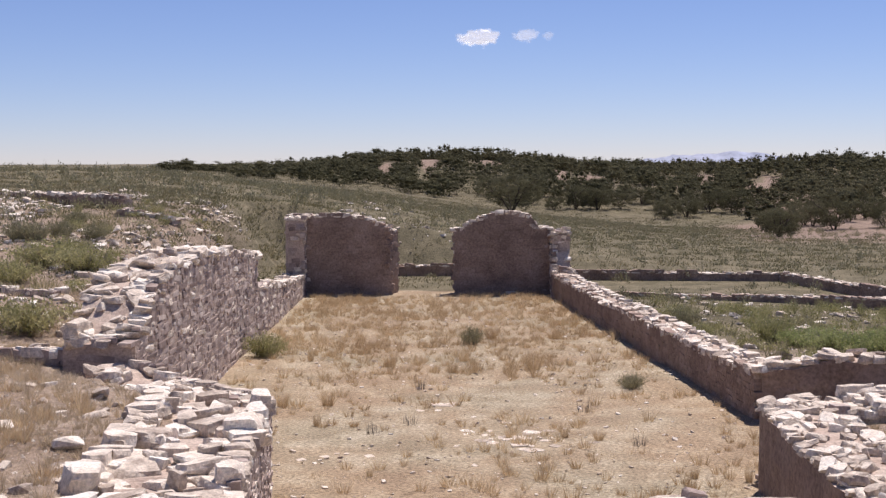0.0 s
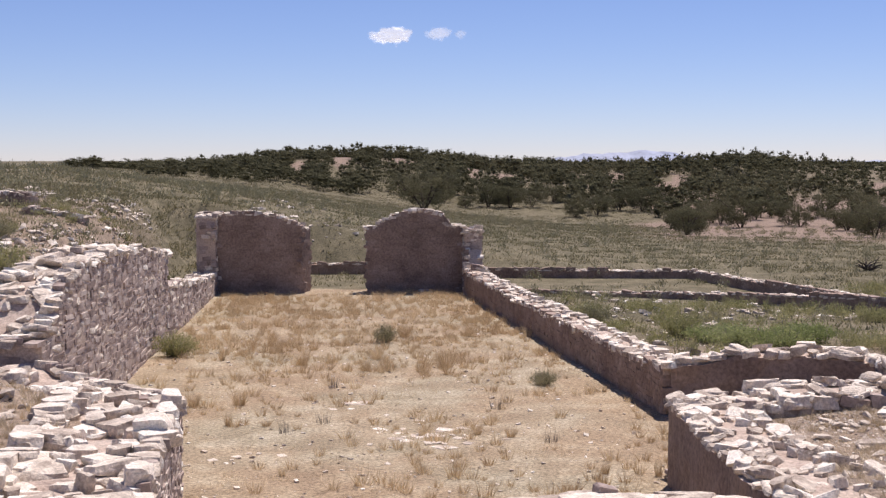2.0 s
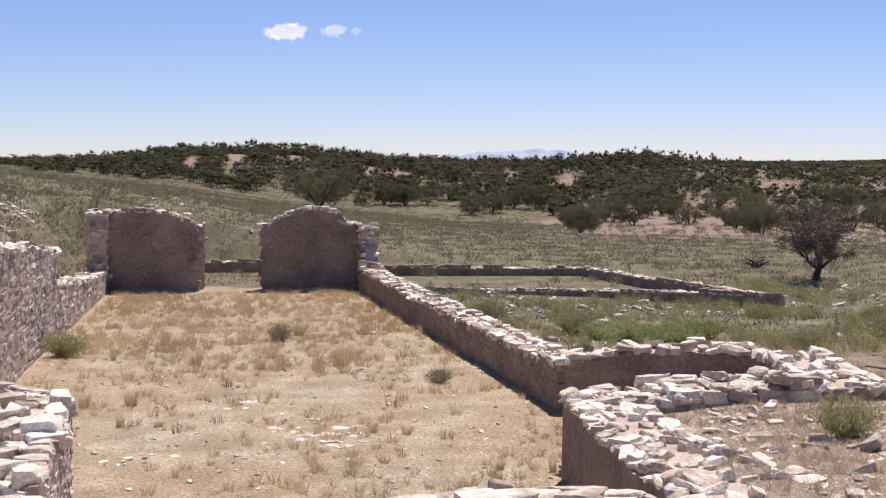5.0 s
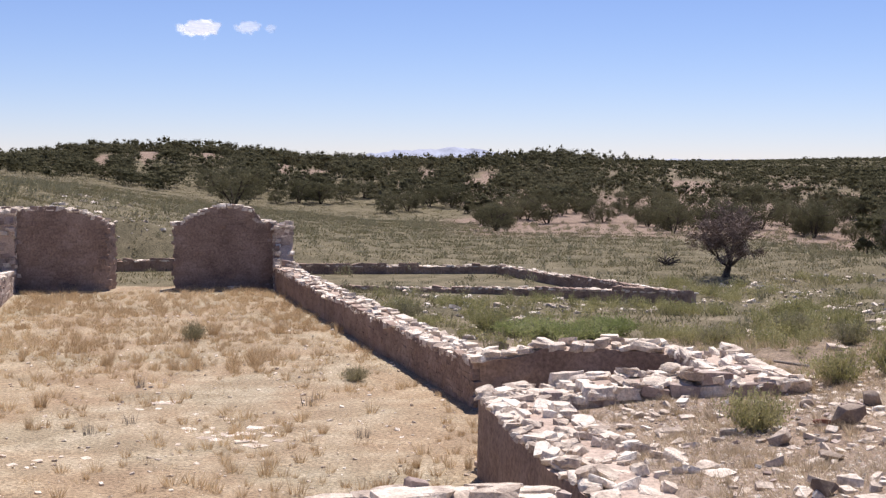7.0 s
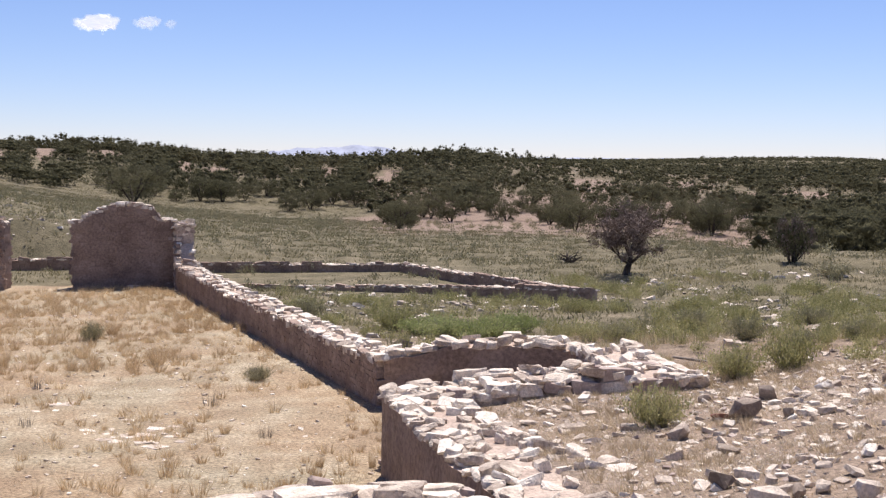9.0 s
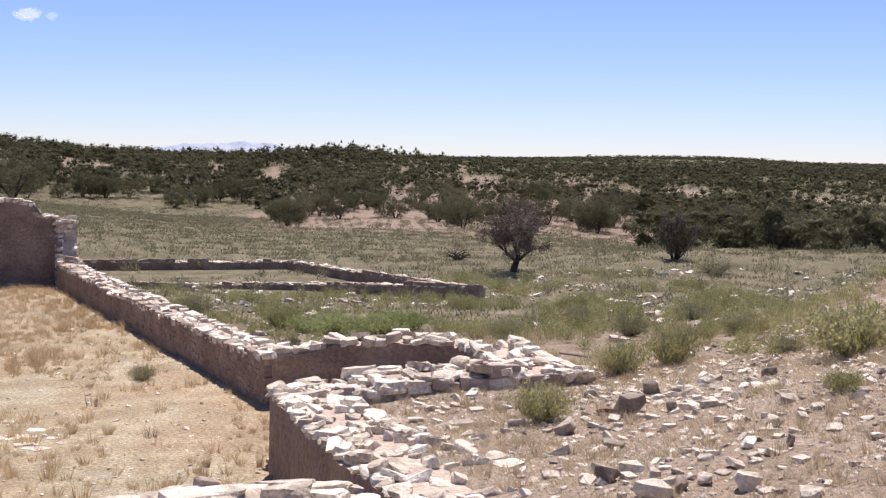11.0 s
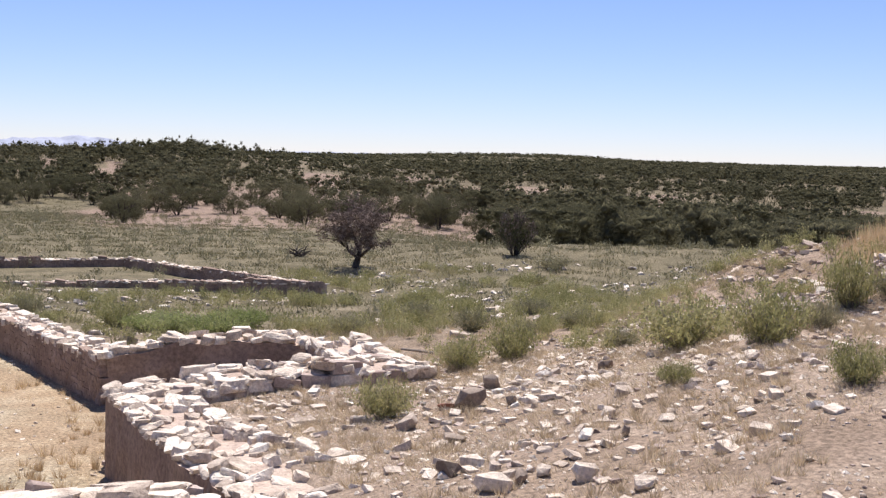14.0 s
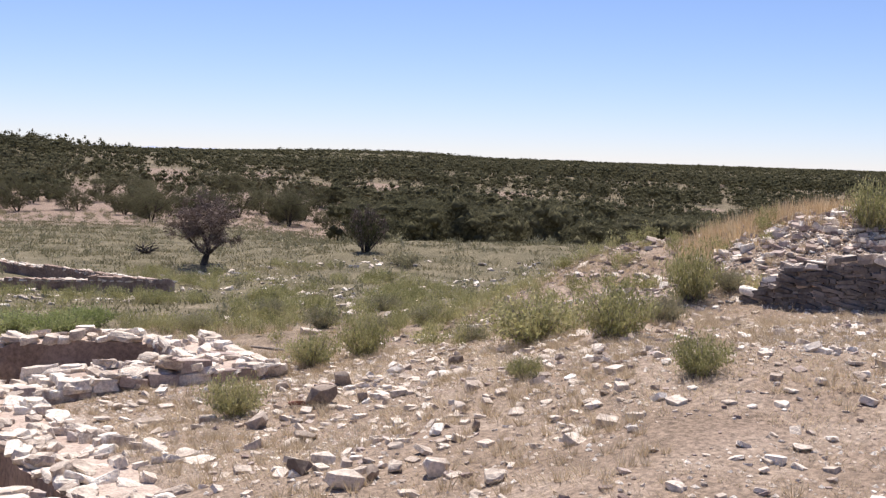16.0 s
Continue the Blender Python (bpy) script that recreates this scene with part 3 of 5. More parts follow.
# nave side walls
wall("nave_wall", "tall pale rubble wall with rough sunlit face", [(-5.0, 34.6), (-5.0, 20.8)], 1.25, 0.0,
     [(0, 2.42), (0.5, 2.5), (2.5, 2.62), (6.5, 2.98), (8.9, 2.96), (11.2, 2.88), (12.1, 2.75), (12.6, 2.5), (13.2, 2.2), (13.8, 1.95)], 15, "face", 0.095, (0.26, 0.8), wild=3, tight=True, side=1, ends=(True, True), tilt=14, cap=(0.25, 0.6), ragged=0.12, top_cover=1.7, singles=420)
wall("nave_wall", "low broken rubble wall along the nave", [(-5.0, 46.75), (-5.0, 34.6)], 0.8, 0.0, [(0, 0.8), (4, 0.95), (8, 1.2), (11.7, 1.5)], 16, "face", 0.095, (0.26, 0.8), wild=3, tight=True, side=1, ends=(False, False), singles=200, key=lambda p: p.y)
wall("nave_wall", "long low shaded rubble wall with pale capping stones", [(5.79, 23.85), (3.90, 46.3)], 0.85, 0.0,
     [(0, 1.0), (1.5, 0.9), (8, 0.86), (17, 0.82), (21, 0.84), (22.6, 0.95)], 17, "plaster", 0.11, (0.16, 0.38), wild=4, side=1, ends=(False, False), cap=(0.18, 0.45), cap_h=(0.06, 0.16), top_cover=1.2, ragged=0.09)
# sanctuary walls
wall("sanctuary_wall", "thick foreground rubble wall topped with loose pale slabs", [(-1.6, 9.2), (-2.05, 13.0), (-2.5, 18.55)], 1.75, 0.0,
     [(0, 1.65), (4, 1.6), (7, 1.6), (9.4, 1.52)], 18, "face", 0.09, (0.16, 0.36), wild=1.6, tight=True, side=-1, ends=(False, True), tilt=7, cap=(0.2, 0.66), cap_h=(0.13, 0.3), ragged=0.18, swing=14, top_cover=1.3, singles=520, key=lambda p: -p.z)
wall("sanctuary_wall", "rubble return wall stepping back to the nave", [(-2.8, 18.95), (-4.95, 20.9)], 1.1, 0.0, [(0, 1.45), (1.8, 1.45), (3.0, 1.7)], 19, "face", 0.14, side=-1, ends=(False, False), tilt=12, cap=(0.25, 0.55), singles=180)
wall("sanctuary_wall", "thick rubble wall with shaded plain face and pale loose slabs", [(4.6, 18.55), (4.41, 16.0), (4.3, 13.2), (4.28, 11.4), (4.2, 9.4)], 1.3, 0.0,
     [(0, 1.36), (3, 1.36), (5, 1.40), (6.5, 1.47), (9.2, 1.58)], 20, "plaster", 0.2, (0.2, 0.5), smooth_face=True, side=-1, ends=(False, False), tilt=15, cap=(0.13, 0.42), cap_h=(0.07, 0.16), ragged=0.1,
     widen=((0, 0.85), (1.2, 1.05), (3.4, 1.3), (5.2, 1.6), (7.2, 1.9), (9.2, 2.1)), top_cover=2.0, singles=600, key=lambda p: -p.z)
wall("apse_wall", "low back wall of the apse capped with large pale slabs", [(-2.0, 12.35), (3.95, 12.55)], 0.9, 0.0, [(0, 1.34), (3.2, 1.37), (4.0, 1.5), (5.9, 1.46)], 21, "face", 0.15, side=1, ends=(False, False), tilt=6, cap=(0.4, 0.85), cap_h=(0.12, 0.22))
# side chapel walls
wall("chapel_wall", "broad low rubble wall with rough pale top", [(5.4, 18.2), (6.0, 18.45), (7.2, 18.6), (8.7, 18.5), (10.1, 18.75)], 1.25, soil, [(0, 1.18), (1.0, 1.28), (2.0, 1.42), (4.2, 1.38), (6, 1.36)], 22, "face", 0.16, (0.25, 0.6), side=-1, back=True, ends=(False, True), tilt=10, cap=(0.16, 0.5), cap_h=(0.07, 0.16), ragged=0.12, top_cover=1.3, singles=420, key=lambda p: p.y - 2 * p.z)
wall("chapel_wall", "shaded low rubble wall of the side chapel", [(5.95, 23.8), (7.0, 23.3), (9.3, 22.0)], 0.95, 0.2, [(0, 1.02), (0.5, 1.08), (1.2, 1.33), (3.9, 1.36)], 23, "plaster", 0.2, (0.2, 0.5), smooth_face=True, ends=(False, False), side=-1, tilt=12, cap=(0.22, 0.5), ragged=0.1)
wall("chapel_wall", "low rubble wall closing the side chapel", [(8.9, 20.1), (9.2, 22.2)], 1.2, 0.9, [(0, 1.36), (2.1, 1.36)], 24, "face", 0.17, (0.25, 0.6), side=1, tilt=12, singles=80, ends=(False, False))
# court walls in front of the church
wall("court_wall", "long low stone court wall with pale capping", [(-9.0, 54.6), (0.4, 54.4), (5.2, 52.4), (13.8, 51.6)], 0.55, soil, [(0, 0.56), (9.4, 0.54), (14.5, 0.45), (23.6, 0.41)], 25, "plaster", 0.13, (0.2, 0.42), side=-1, singles=220, key=lambda p: abs(p.x - 8), ragged=0.03, cap=(0.2, 0.4), cap_h=(0.04, 0.09), top_cover=0.8)
wall("court_wall", "low stone court wall running down the slope", [(13.5, 51.6), (16.2, 39.2)], 0.55, soil, [(0, 0.41), (13, 0.58)], 26, "plaster", 0.13, (0.2, 0.42), side=-1, singles=220, ragged=0.03, cap=(0.2, 0.4), cap_h=(0.04, 0.09), top_cover=0.8)
wall("court_wall", "low stone court wall partly buried in weeds", [(4.9, 47.0), (8.9, 44.8), (11.7, 43.6), (14.3, 41.4), (16.75, 38.95)], 0.55, soil, [(0, 0.12), (4.5, 0.24), (7.6, 0.33), (11, 0.45), (14, 0.58)], 27, "plaster", 0.13, (0.2, 0.42), side=-1, singles=220, key=lambda p: -p.x, ragged=0.04, cap=(0.2, 0.4), cap_h=(0.04, 0.09), top_cover=0.8)
# fragments of other rooms
wall("retaining_wall", "grey dry-laid stone wall holding back a rubble mound", [(17.15, 15.3), (17.3, 14.7), (17.45, 13.9), (17.7, 12.3), (18.2, 9.5)], 0.8, soil, [(0, 2.5), (0.5, 2.8), (0.9, 3.2), (2.0, 3.38), (6.5, 3.42)], 28, "grey", 0.062, (0.1, 0.46), wild=6, side=-1, singles=290, key=lambda p: -p.y, tilt=16, ragged=0.08)
wall("room_wall", "dark remnant of a room wall on the hillside", [(-18.0, 50.2), (-11.3, 45.0)], 0.6, soil, [(0, 3.72), (5, 3.78), (8.5, 3.72)], 29, "plaster", 0.13, (0.2, 0.42), side=-1, singles=120, key=lambda p: -p.x)
wall("room_wall", "low remnant of a room wall on the hillside", [(-10.9, 43.2), (-8.9, 42.2)], 0.5, soil, [(0, 3.32), (2.2, 3.05)], 30, "plaster", 0.13, (0.2, 0.42), side=-1, singles=60)
wall("room_wall", "low row of pale stones in the weeds", [(-9.3, 21.3), (-6.0, 20.9)], 0.6, soil, [(0, 1.72), (3.3, 1.78)], 31, "face", 0.15, (0.25, 0.5), side=-1, singles=80)
wall("room_wall", "short row of grey stones in the weeds", [(-10.3, 29.4), (-8.6, 28.3)], 0.5, soil, [(0, 2.0), (2.0, 1.98)], 32, "face", 0.15, (0.25, 0.5), side=-1, singles=50)


# ---- plants ----
def blades(rng, count, spread, height, width, lean=0.5):
    """Grass blades: thin triangles from a common foot. Returns verts and faces."""
    a = rng.uniform(0, 2 * np.pi, count)
    r = spread * np.sqrt(rng.uniform(0, 1, count))
    foot = np.stack([r * np.cos(a), r * np.sin(a), np.full(count, -0.02)], 1)
    b = a + rng.uniform(-0.9, 0.9, count)
    h = height * rng.uniform(0.5, 1.0, count)
    out = lean * h * rng.uniform(0.1, 1.0, count)
    tip = foot + np.stack([out * np.cos(b), out * np.sin(b), h], 1)
    c = rng.uniform(0, 2 * np.pi, count)
    w = np.stack([np.cos(c), np.sin(c), np.zeros(count)], 1) * width
    v = np.stack([foot - w, foot + w, tip], 1).reshape(-1, 3)
    return v, np.arange(count * 3).reshape(-1, 3)


def leaf_cloud(rng, centres, radii, per, size, flat_z=0.8, stretch=1.0):
    """Small random leaf triangles round clump centres."""
    n = len(centres) * per
    c = np.repeat(centres, per, 0)
    r = np.repeat(radii, per)
    u = rng.normal(size=(n, 3))
    u /= np.linalg.norm(u, axis=1)[:, None]
    p = c + u * (r * rng.uniform(0.35, 1.0, n) ** 0.6)[:, None] * np.array([1, 1, flat_z])
    t = rng.uniform(-1.3, 1.3, size=(n, 3, 3)) * size * rng.uniform(0.6, 1.3, (n, 1, 1))
    t[:, :, 2] *= stretch
    return (p[:, None, :] + t).reshape(-1, 3), np.arange(n * 3).reshape(-1, 3)


def scatter(template, pos, turn, size, tall=None):
    """Copies of a template (verts, faces) laid out as one array pair."""
    v, f = template
    n = len(pos)
    tall = size if tall is None else tall
    c, s = np.cos(turn)[:, None], np.sin(turn)[:, None]
    x = (v[None, :, 0] * c - v[None, :, 1] * s) * size[:, None] + pos[:, None, 0]
    y = (v[None, :, 0] * s + v[None, :, 1] * c) * size[:, None] + pos[:, None, 1]
    z = v[None, :, 2] * tall[:, None] + pos[:, None, 2]
    return np.stack([x, y, z], -1).reshape(-1, 3), (f[None] + (np.arange(n) * len(v))[:, None, None]).reshape(-1, f.shape[1])


def sown(name, label, category, templates, xy, size, material, rng, tall=None, smooth=False):
    """One object of kind stuff: plants sown at the plan points xy."""
    pos = np.column_stack([xy, ground_z(xy[:, 0], xy[:, 1])])
    kind = rng.integers(0, len(templates), len(pos))
    turn = rng.uniform(0, 6.28, len(pos))
    vs, fs, n = [], [], 0
    for k, tpl in enumerate(templates):
        w = kind == k
        if w.any():
            v, f = scatter(tpl, pos[w], turn[w], size[w], None if tall is None else tall[w])
            vs.append(v)
            fs.append(f + n)
            n += len(v)
    return tagged(new(name, mesh_np(name, np.concatenate(vs), np.concatenate(fs), material, smooth)), label, category, kind="stuff")


def fan(rng, n, az0, az1, d0, d1, power=1.0):
    """Plan points in a sector round the viewpoint's mound; power 1 is even over the ground."""
    az = np.radians(rng.uniform(az0, az1, n))
    u = rng.uniform(0, 1, n)
    d = np.sqrt(d0 ** 2 + u ** power * (d1 ** 2 - d0 ** 2))
    return np.column_stack([np.sin(az) * d, np.cos(az) * d])


def patchy(xy, scale, cut, seed):
    return np.array([noise.noise(Vector((x * scale, y * scale, seed))) > cut for x, y in xy])


def tube(bm, points, radii, sides=6):
    rings = []
    for i, (p, r) in enumerate(zip(points, radii)):
        d = (points[min(i + 1, len(points) - 1)] - points[max(i - 1, 0)]).normalized()
        a = d.orthogonal().normalized()
        b = d.cross(a)
        rings.append([bm.verts.new(p + (a * math.cos(6.2832 * k / sides) + b * math.sin(6.2832 * k / sides)) * r) for k in range(sides)])
    for q, w in zip(rings, rings[1:]):
        for k in range(sides):
            bm.faces.new((q[k], q[(k + 1) % sides], w[(k + 1) % sides], w[k]))
    bm.faces.new(rings[-1])


def tree_shape(seed, height, width, stems=3, limbs=9, per=40, clumps=60, leaf=0.06, bare=0.0):
    """A juniper or small dead tree: stems and limbs, and the leaf clumps at the ends. Returns (wood mesh, leaf verts, faces)."""
    rnd, rng = random.Random(seed), np.random.default_rng(seed)
    bm = bmesh.new()
    tips = []
    for k in range(stems):
        a = 6.28 * k / stems + rnd.uniform(-0.5, 0.5)
        lean = rnd.uniform(0.1, 0.35) * width
        pts, p = [], Vector((0.08 * math.cos(a), 0.08 * math.sin(a), -0.15))
        for i in range(5):
            pts.append(p.copy())
            p = p + Vector((math.cos(a) * lean / 4 + rnd.uniform(-0.06, 0.06), math.sin(a) * lean / 4 + rnd.uniform(-0.06, 0.06), height * rnd.uniform(0.15, 0.2)))
        r0 = 0.035 * height * rnd.uniform(0.8, 1.1)
        tube(bm, pts, [r0 * (1 - 0.17 * i) for i in range(5)])
        for j in range(limbs // stems + 1):
            q = pts[rnd.choice((1, 2, 3, 4))]
            b = a + rnd.uniform(-1.5, 1.5)
            reach = width * rnd.uniform(0.22, 0.5)
            up = height * rnd.uniform(0.08, 0.42)
            mid = q + Vector((math.cos(b) * reach * 0.5, math.sin(b) * reach * 0.5, up * 0.35))
            end = q + Vector((math.cos(b + 0.2) * reach, math.sin(b + 0.2) * reach, up))
            tube(bm, [q, mid, end], [r0 * 0.45, r0 * 0.32, r0 * 0.12], 5)
            tips.append(end)
            tips.append((mid + end) / 2)
            for _ in range(2):
                e = end + Vector((rnd.uniform(-1, 1), rnd.uniform(-1, 1), rnd.uniform(-0.2, 1))) * width * 0.13
                tube(bm, [mid.lerp(end, 0.7), e], [r0 * 0.15, r0 * 0.05], 4)
                tips.append(e)
    wood = bpy.data.meshes.new("trunk")
    bm.to_mesh(wood)
    bm.free()
    wood.materials.append(bark_mat)
    cs = []
    for i in range(clumps):
        if rnd.random() < 0.45 + bare:
            t = rnd.choice(tips)
            cs.append(t + Vector((rnd.gauss(0, 0.1), rnd.gauss(0, 0.1), rnd.gauss(0, 0.1))) * width * 0.6)
        else:
            a, e = rnd.uniform(0, 6.28), rnd.uniform(-0.8, 1.0)
            r = math.sqrt(max(0.0, 1 - e * e)) * rnd.uniform(0.55, 1.0) * (1 + 0.2 * math.sin(3 * a + seed))
            cs.append(Vector((math.cos(a) * r * width / 2, math.sin(a) * r * width / 2, height * (0.48 + 0.47 * e * rnd.uniform(0.75, 1.0)))))
    cs = np.array([tuple(c) for c in cs])
    lv, lf = leaf_cloud(rng, cs, rng.uniform(0.07, 0.14, len(cs)) * width, per, leaf)
    return wood, lv, lf


def tree(name, label, shape, leaf_mat, x, y, turn=0.0, size=1.0, category="tree", group=""):
    wood, lv, lf = shape
    base = new(name)
    base.empty_display_size = 0.3
    part("trunk", wood, base)
    part("crown", mesh_np("crown", lv, lf, leaf_mat), base)
    base.matrix_basis = Matrix.LocRotScale((x, y, soil(x, y)), Euler((0, 0, turn)), (size, size, size))
    return tagged(base, label, category, group)


def shrub_shape(seed, leaves=4600, slim=0.011):
    rng = np.random.default_rng(seed)
    n = 90
    a = rng.uniform(0, 6.28, n)
    lean = rng.uniform(0.02, 0.9, n) ** 0.6
    h = rng.uniform(0.6, 1.0, n) * (1 - 0.45 * lean ** 2)
    tip = np.stack([np.cos(a) * lean * 0.56, np.sin(a) * lean * 0.56, h], 1)
    foot = tip * np.array([0.14, 0.14, 0.0])
    side = rng.normal(size=(n, 3)) * 0.009
    stems = (np.stack([foot - side, foot + side, tip], 1).reshape(-1, 3), np.arange(n * 3).reshape(-1, 3))
    k = rng.integers(0, n, leaves)
    u = rng.uniform(0.25, 1.05, leaves)[:, None]
    p = foot[k] * (1 - u) + tip[k] * u + rng.normal(size=(leaves, 3)) * 0.05
    t = rng.normal(size=(leaves, 3, 3)) * np.array([slim, slim, slim * 3.0])
    return stems, ((p[:, None] + t).reshape(-1, 3), np.arange(leaves * 3).reshape(-1, 3))


SHRUBS = [shrub_shape(40 + i) for i in range(4)]
SHRUB_PARTS = {}


def shrub(label, x, y, wide, tall, leaf_mat, k, turn, group="shrubs on the rubble ground"):
    stems, leaves = SHRUBS[k % len(SHRUBS)]
    tag = (k % len(SHRUBS), leaf_mat.name)
    if tag not in SHRUB_PARTS:
        SHRUB_PARTS[tag] = (mesh_np("woody_base", *stems, grey_wood), mesh_np("foliage", *leaves, leaf_mat))
    base = new("shrub")
    base.empty_display_size = 0.2
    part("woody_base", SHRUB_PARTS[tag][0], base)
    part("foliage", SHRUB_PARTS[tag][1], base)
    base.matrix_basis = Matrix.LocRotScale((x, y, soil(x, y) - 0.03), Euler((0, 0, turn)), (wide, wide, tall))
    return tagged(base, label, "shrub", group)


rng = np.random.default_rng(7)
TUFTS = [blades(rng, 44, 0.07, 0.22, 0.0045, 0.9) for _ in range(6)]
BROAD = [blades(rng, 30, 0.24, 0.32, 0.010, 0.8) for _ in range(5)]
FAR_TUFTS = [blades(rng, 11, 0.40, 0.17, 0.024, 1.5) for _ in range(6)]


def clear_of(xy, polys, margin=0.0):
    keep = np.ones(len(xy), bool)
    for poly in polys:
        keep &= depth_in(poly, xy[:, 0], xy[:, 1]) < -margin
    return keep


# dry grass inside the nave
xy = np.column_stack([rng.uniform(-4.8, 5.6, 5200), rng.uniform(13, 46.6, 5200)])
xy = xy[depth_in(NAVE, xy[:, 0], xy[:, 1]) > 0.55]
dens = np.array([noise.noise(Vector((x * 0.35, y * 0.35, 3))) for x, y in xy])
keep = rng.uniform(0, 1, len(xy)) < np.clip(0.05 + 0.55 * ease(24, 36, xy[:, 1]) + 0.7 * dens, 0.05, 0.95)
xy = xy[keep]
sown("dry_grass", "straw-coloured dry grass tufts on sandy floor", "grass", TUFTS, xy, rng.uniform(0.5, 1.45, len(xy)), dry_grass, rng)
# dry grass on the mound
xy = np.concatenate([fan(rng, 5200, 18, 60, 9, 32, 0.8), fan(rng, 3600, -24, -6, 9, 32, 0.8)])
xy = xy[clear_of(xy, [NAVE], 0.9)]
xy = xy[patchy(xy, 0.5, -0.1, 5)]
sown("dry_grass", "thin dry grass and weeds among loose stones", "grass", TUFTS, xy, rng.uniform(0.35, 1.0, len(xy)), litter_mat, rng)
# straw grass on the bank outside the sanctuary
xy = np.column_stack([rng.uniform(-9.5, -3.6, 900), rng.uniform(9, 20.5, 900)])
xy = xy[clear_of(xy, [NAVE], 1.5)]
xy = xy[patchy(xy, 0.6, -0.15, 6)]
sown("dry_grass", "straw-coloured dry grass beside the sanctuary wall", "grass", TUFTS, xy, rng.uniform(0.6, 1.3, len(xy)), dry_grass, rng)
# field grass
xy = np.concatenate([fan(rng, 36000, -24, 60, 30, 128, 0.8), fan(rng, 6000, -16, 13, 122, 165), fan(rng, 3000, -24, -5, 32, 60)])
xy = xy[clear_of(xy, [NAVE], 1.0)]
az, d = np.degrees(np.arctan2(xy[:, 0], xy[:, 1])), np.hypot(xy[:, 0], xy[:, 1])
az = az + rng.normal(0, 1.3, len(az))
xy = xy[patchy(xy, 0.13, -0.4, 8) & ((az < 13) | (d < 96) | (az > 31)) & ((az > -9) | (d > 52) | (rng.uniform(0, 1, len(xy)) < 0.45)) & ~((depth_in(COURT, xy[:, 0], xy[:, 1]) > -2.2) & (xy[:, 0] > 9) & (rng.uniform(0, 1, len(xy)) < 0.75))]
sown("field_grass", "sparse olive and straw-coloured field grass", "grass", FAR_TUFTS, xy, rng.uniform(0.6, 1.3, len(xy)), pale_grass, rng)
# greener grass in the low ground behind the long wall
xy = np.concatenate([np.column_stack([rng.uniform(6, 26, 1500), rng.uniform(24, 50, 1500)]), fan(rng, 700, -24, -10, 22, 50)])
xy = xy[clear_of(xy, [NAVE], 1.0)]
xy = xy[patchy(xy, 0.35, 0.2, 11) & clear_of(xy, [COURT], 1.2)]
sown("green_grass", "patches of green weeds and grass", "grass", BROAD, xy, rng.uniform(0.6, 1.25, len(xy)), green_grass, rng)

# shrubs across the field
field = [(s[1][0], s[1][1]) for s in (shrub_shape(60 + i, 80, 0.036) for i in range(4))]
xy = np.concatenate([fan(rng, 2100, -24, 60, 30, 125, 0.9), fan(rng, 900, -24, -4, 30, 120, 0.9)])
xy = xy[clear_of(xy, [NAVE], 1.2)]
sown("field_shrubs", "low grey-green shrubs dotted over the field", "shrubs", field, xy, rng.uniform(0.35, 0.95, len(xy)), sage_leaf, rng, rng.uniform(0.22, 0.55, len(xy)))

# far woods
def bushy_tree(seed, height, width, lobes, tufts, leaf):
    """A juniper reaching nearly to the ground: uneven boughs of fine leaf sprays round small dark cores, and a few stems."""
    r = np.random.default_rng(seed)
    bv = np.array([(1, 0, 0), (0, 1, 0), (-1, 0, 0), (0, -1, 0), (0, 0, 1), (0, 0, -1)], float)
    bf = np.array([(0, 1, 4), (1, 2, 4), (2, 3, 4), (3, 0, 4), (1, 0, 5), (2, 1, 5), (3, 2, 5), (0, 3, 5)])
    vs, fs, n = [], [], 0
    for k in range(lobes):
        a = 2.4 * k + r.uniform(-0.5, 0.5)
        up = 0.2 + 0.6 * r.uniform(0, 1)
        out = r.uniform(0.05, 0.36) * width * (1.2 - 0.95 * abs(up - 0.35))
        c = np.array([math.cos(a) * out, math.sin(a) * out, height * up])
        rad = np.array([1, 1, 0.75]) * width * r.uniform(0.17, 0.3)
        body = c + bv * rad * r.uniform(0.25, 0.7, (len(bv), 1))
        u = r.normal(size=(tufts, 3))
        u /= np.linalg.norm(u, axis=1)[:, None]
        p = c + u * rad * r.uniform(0.3, 1.15, (tufts, 1))
        t = r.uniform(-1, 1, (tufts, 3, 3)) * leaf * r.uniform(0.7, 1.4, (tufts, 1, 1))
        t -= 0.3 * (t * u[:, None]).sum(-1, keepdims=True) * u[:, None]
        vs += [body, (p[:, None] + t).reshape(-1, 3)]
        fs += [bf + n, np.arange(tufts * 3).reshape(-1, 3) + n + len(bv)]
        n += len(bv) + tufts * 3
    for k in range(3):
        a = 2.1 * k + seed
        foot = np.array([math.cos(a) * 0.12, math.sin(a) * 0.12, -0.3])
        tip = np.array([math.cos(a) * 0.2 * width, math.sin(a) * 0.2 * width, height * 0.5])
        side = np.array([-math.sin(a), math.cos(a), 0]) * width * 0.022
        vs.append(np.stack([foot - side, foot + side, foot + np.array([math.cos(a), math.sin(a), 0]) * width * 0.03, tip]))
        fs.append(np.array([(0, 1, 3), (1, 2, 3), (2, 0, 3)]) + n)
        n += 4
    return np.concatenate(vs), np.concatenate(fs)


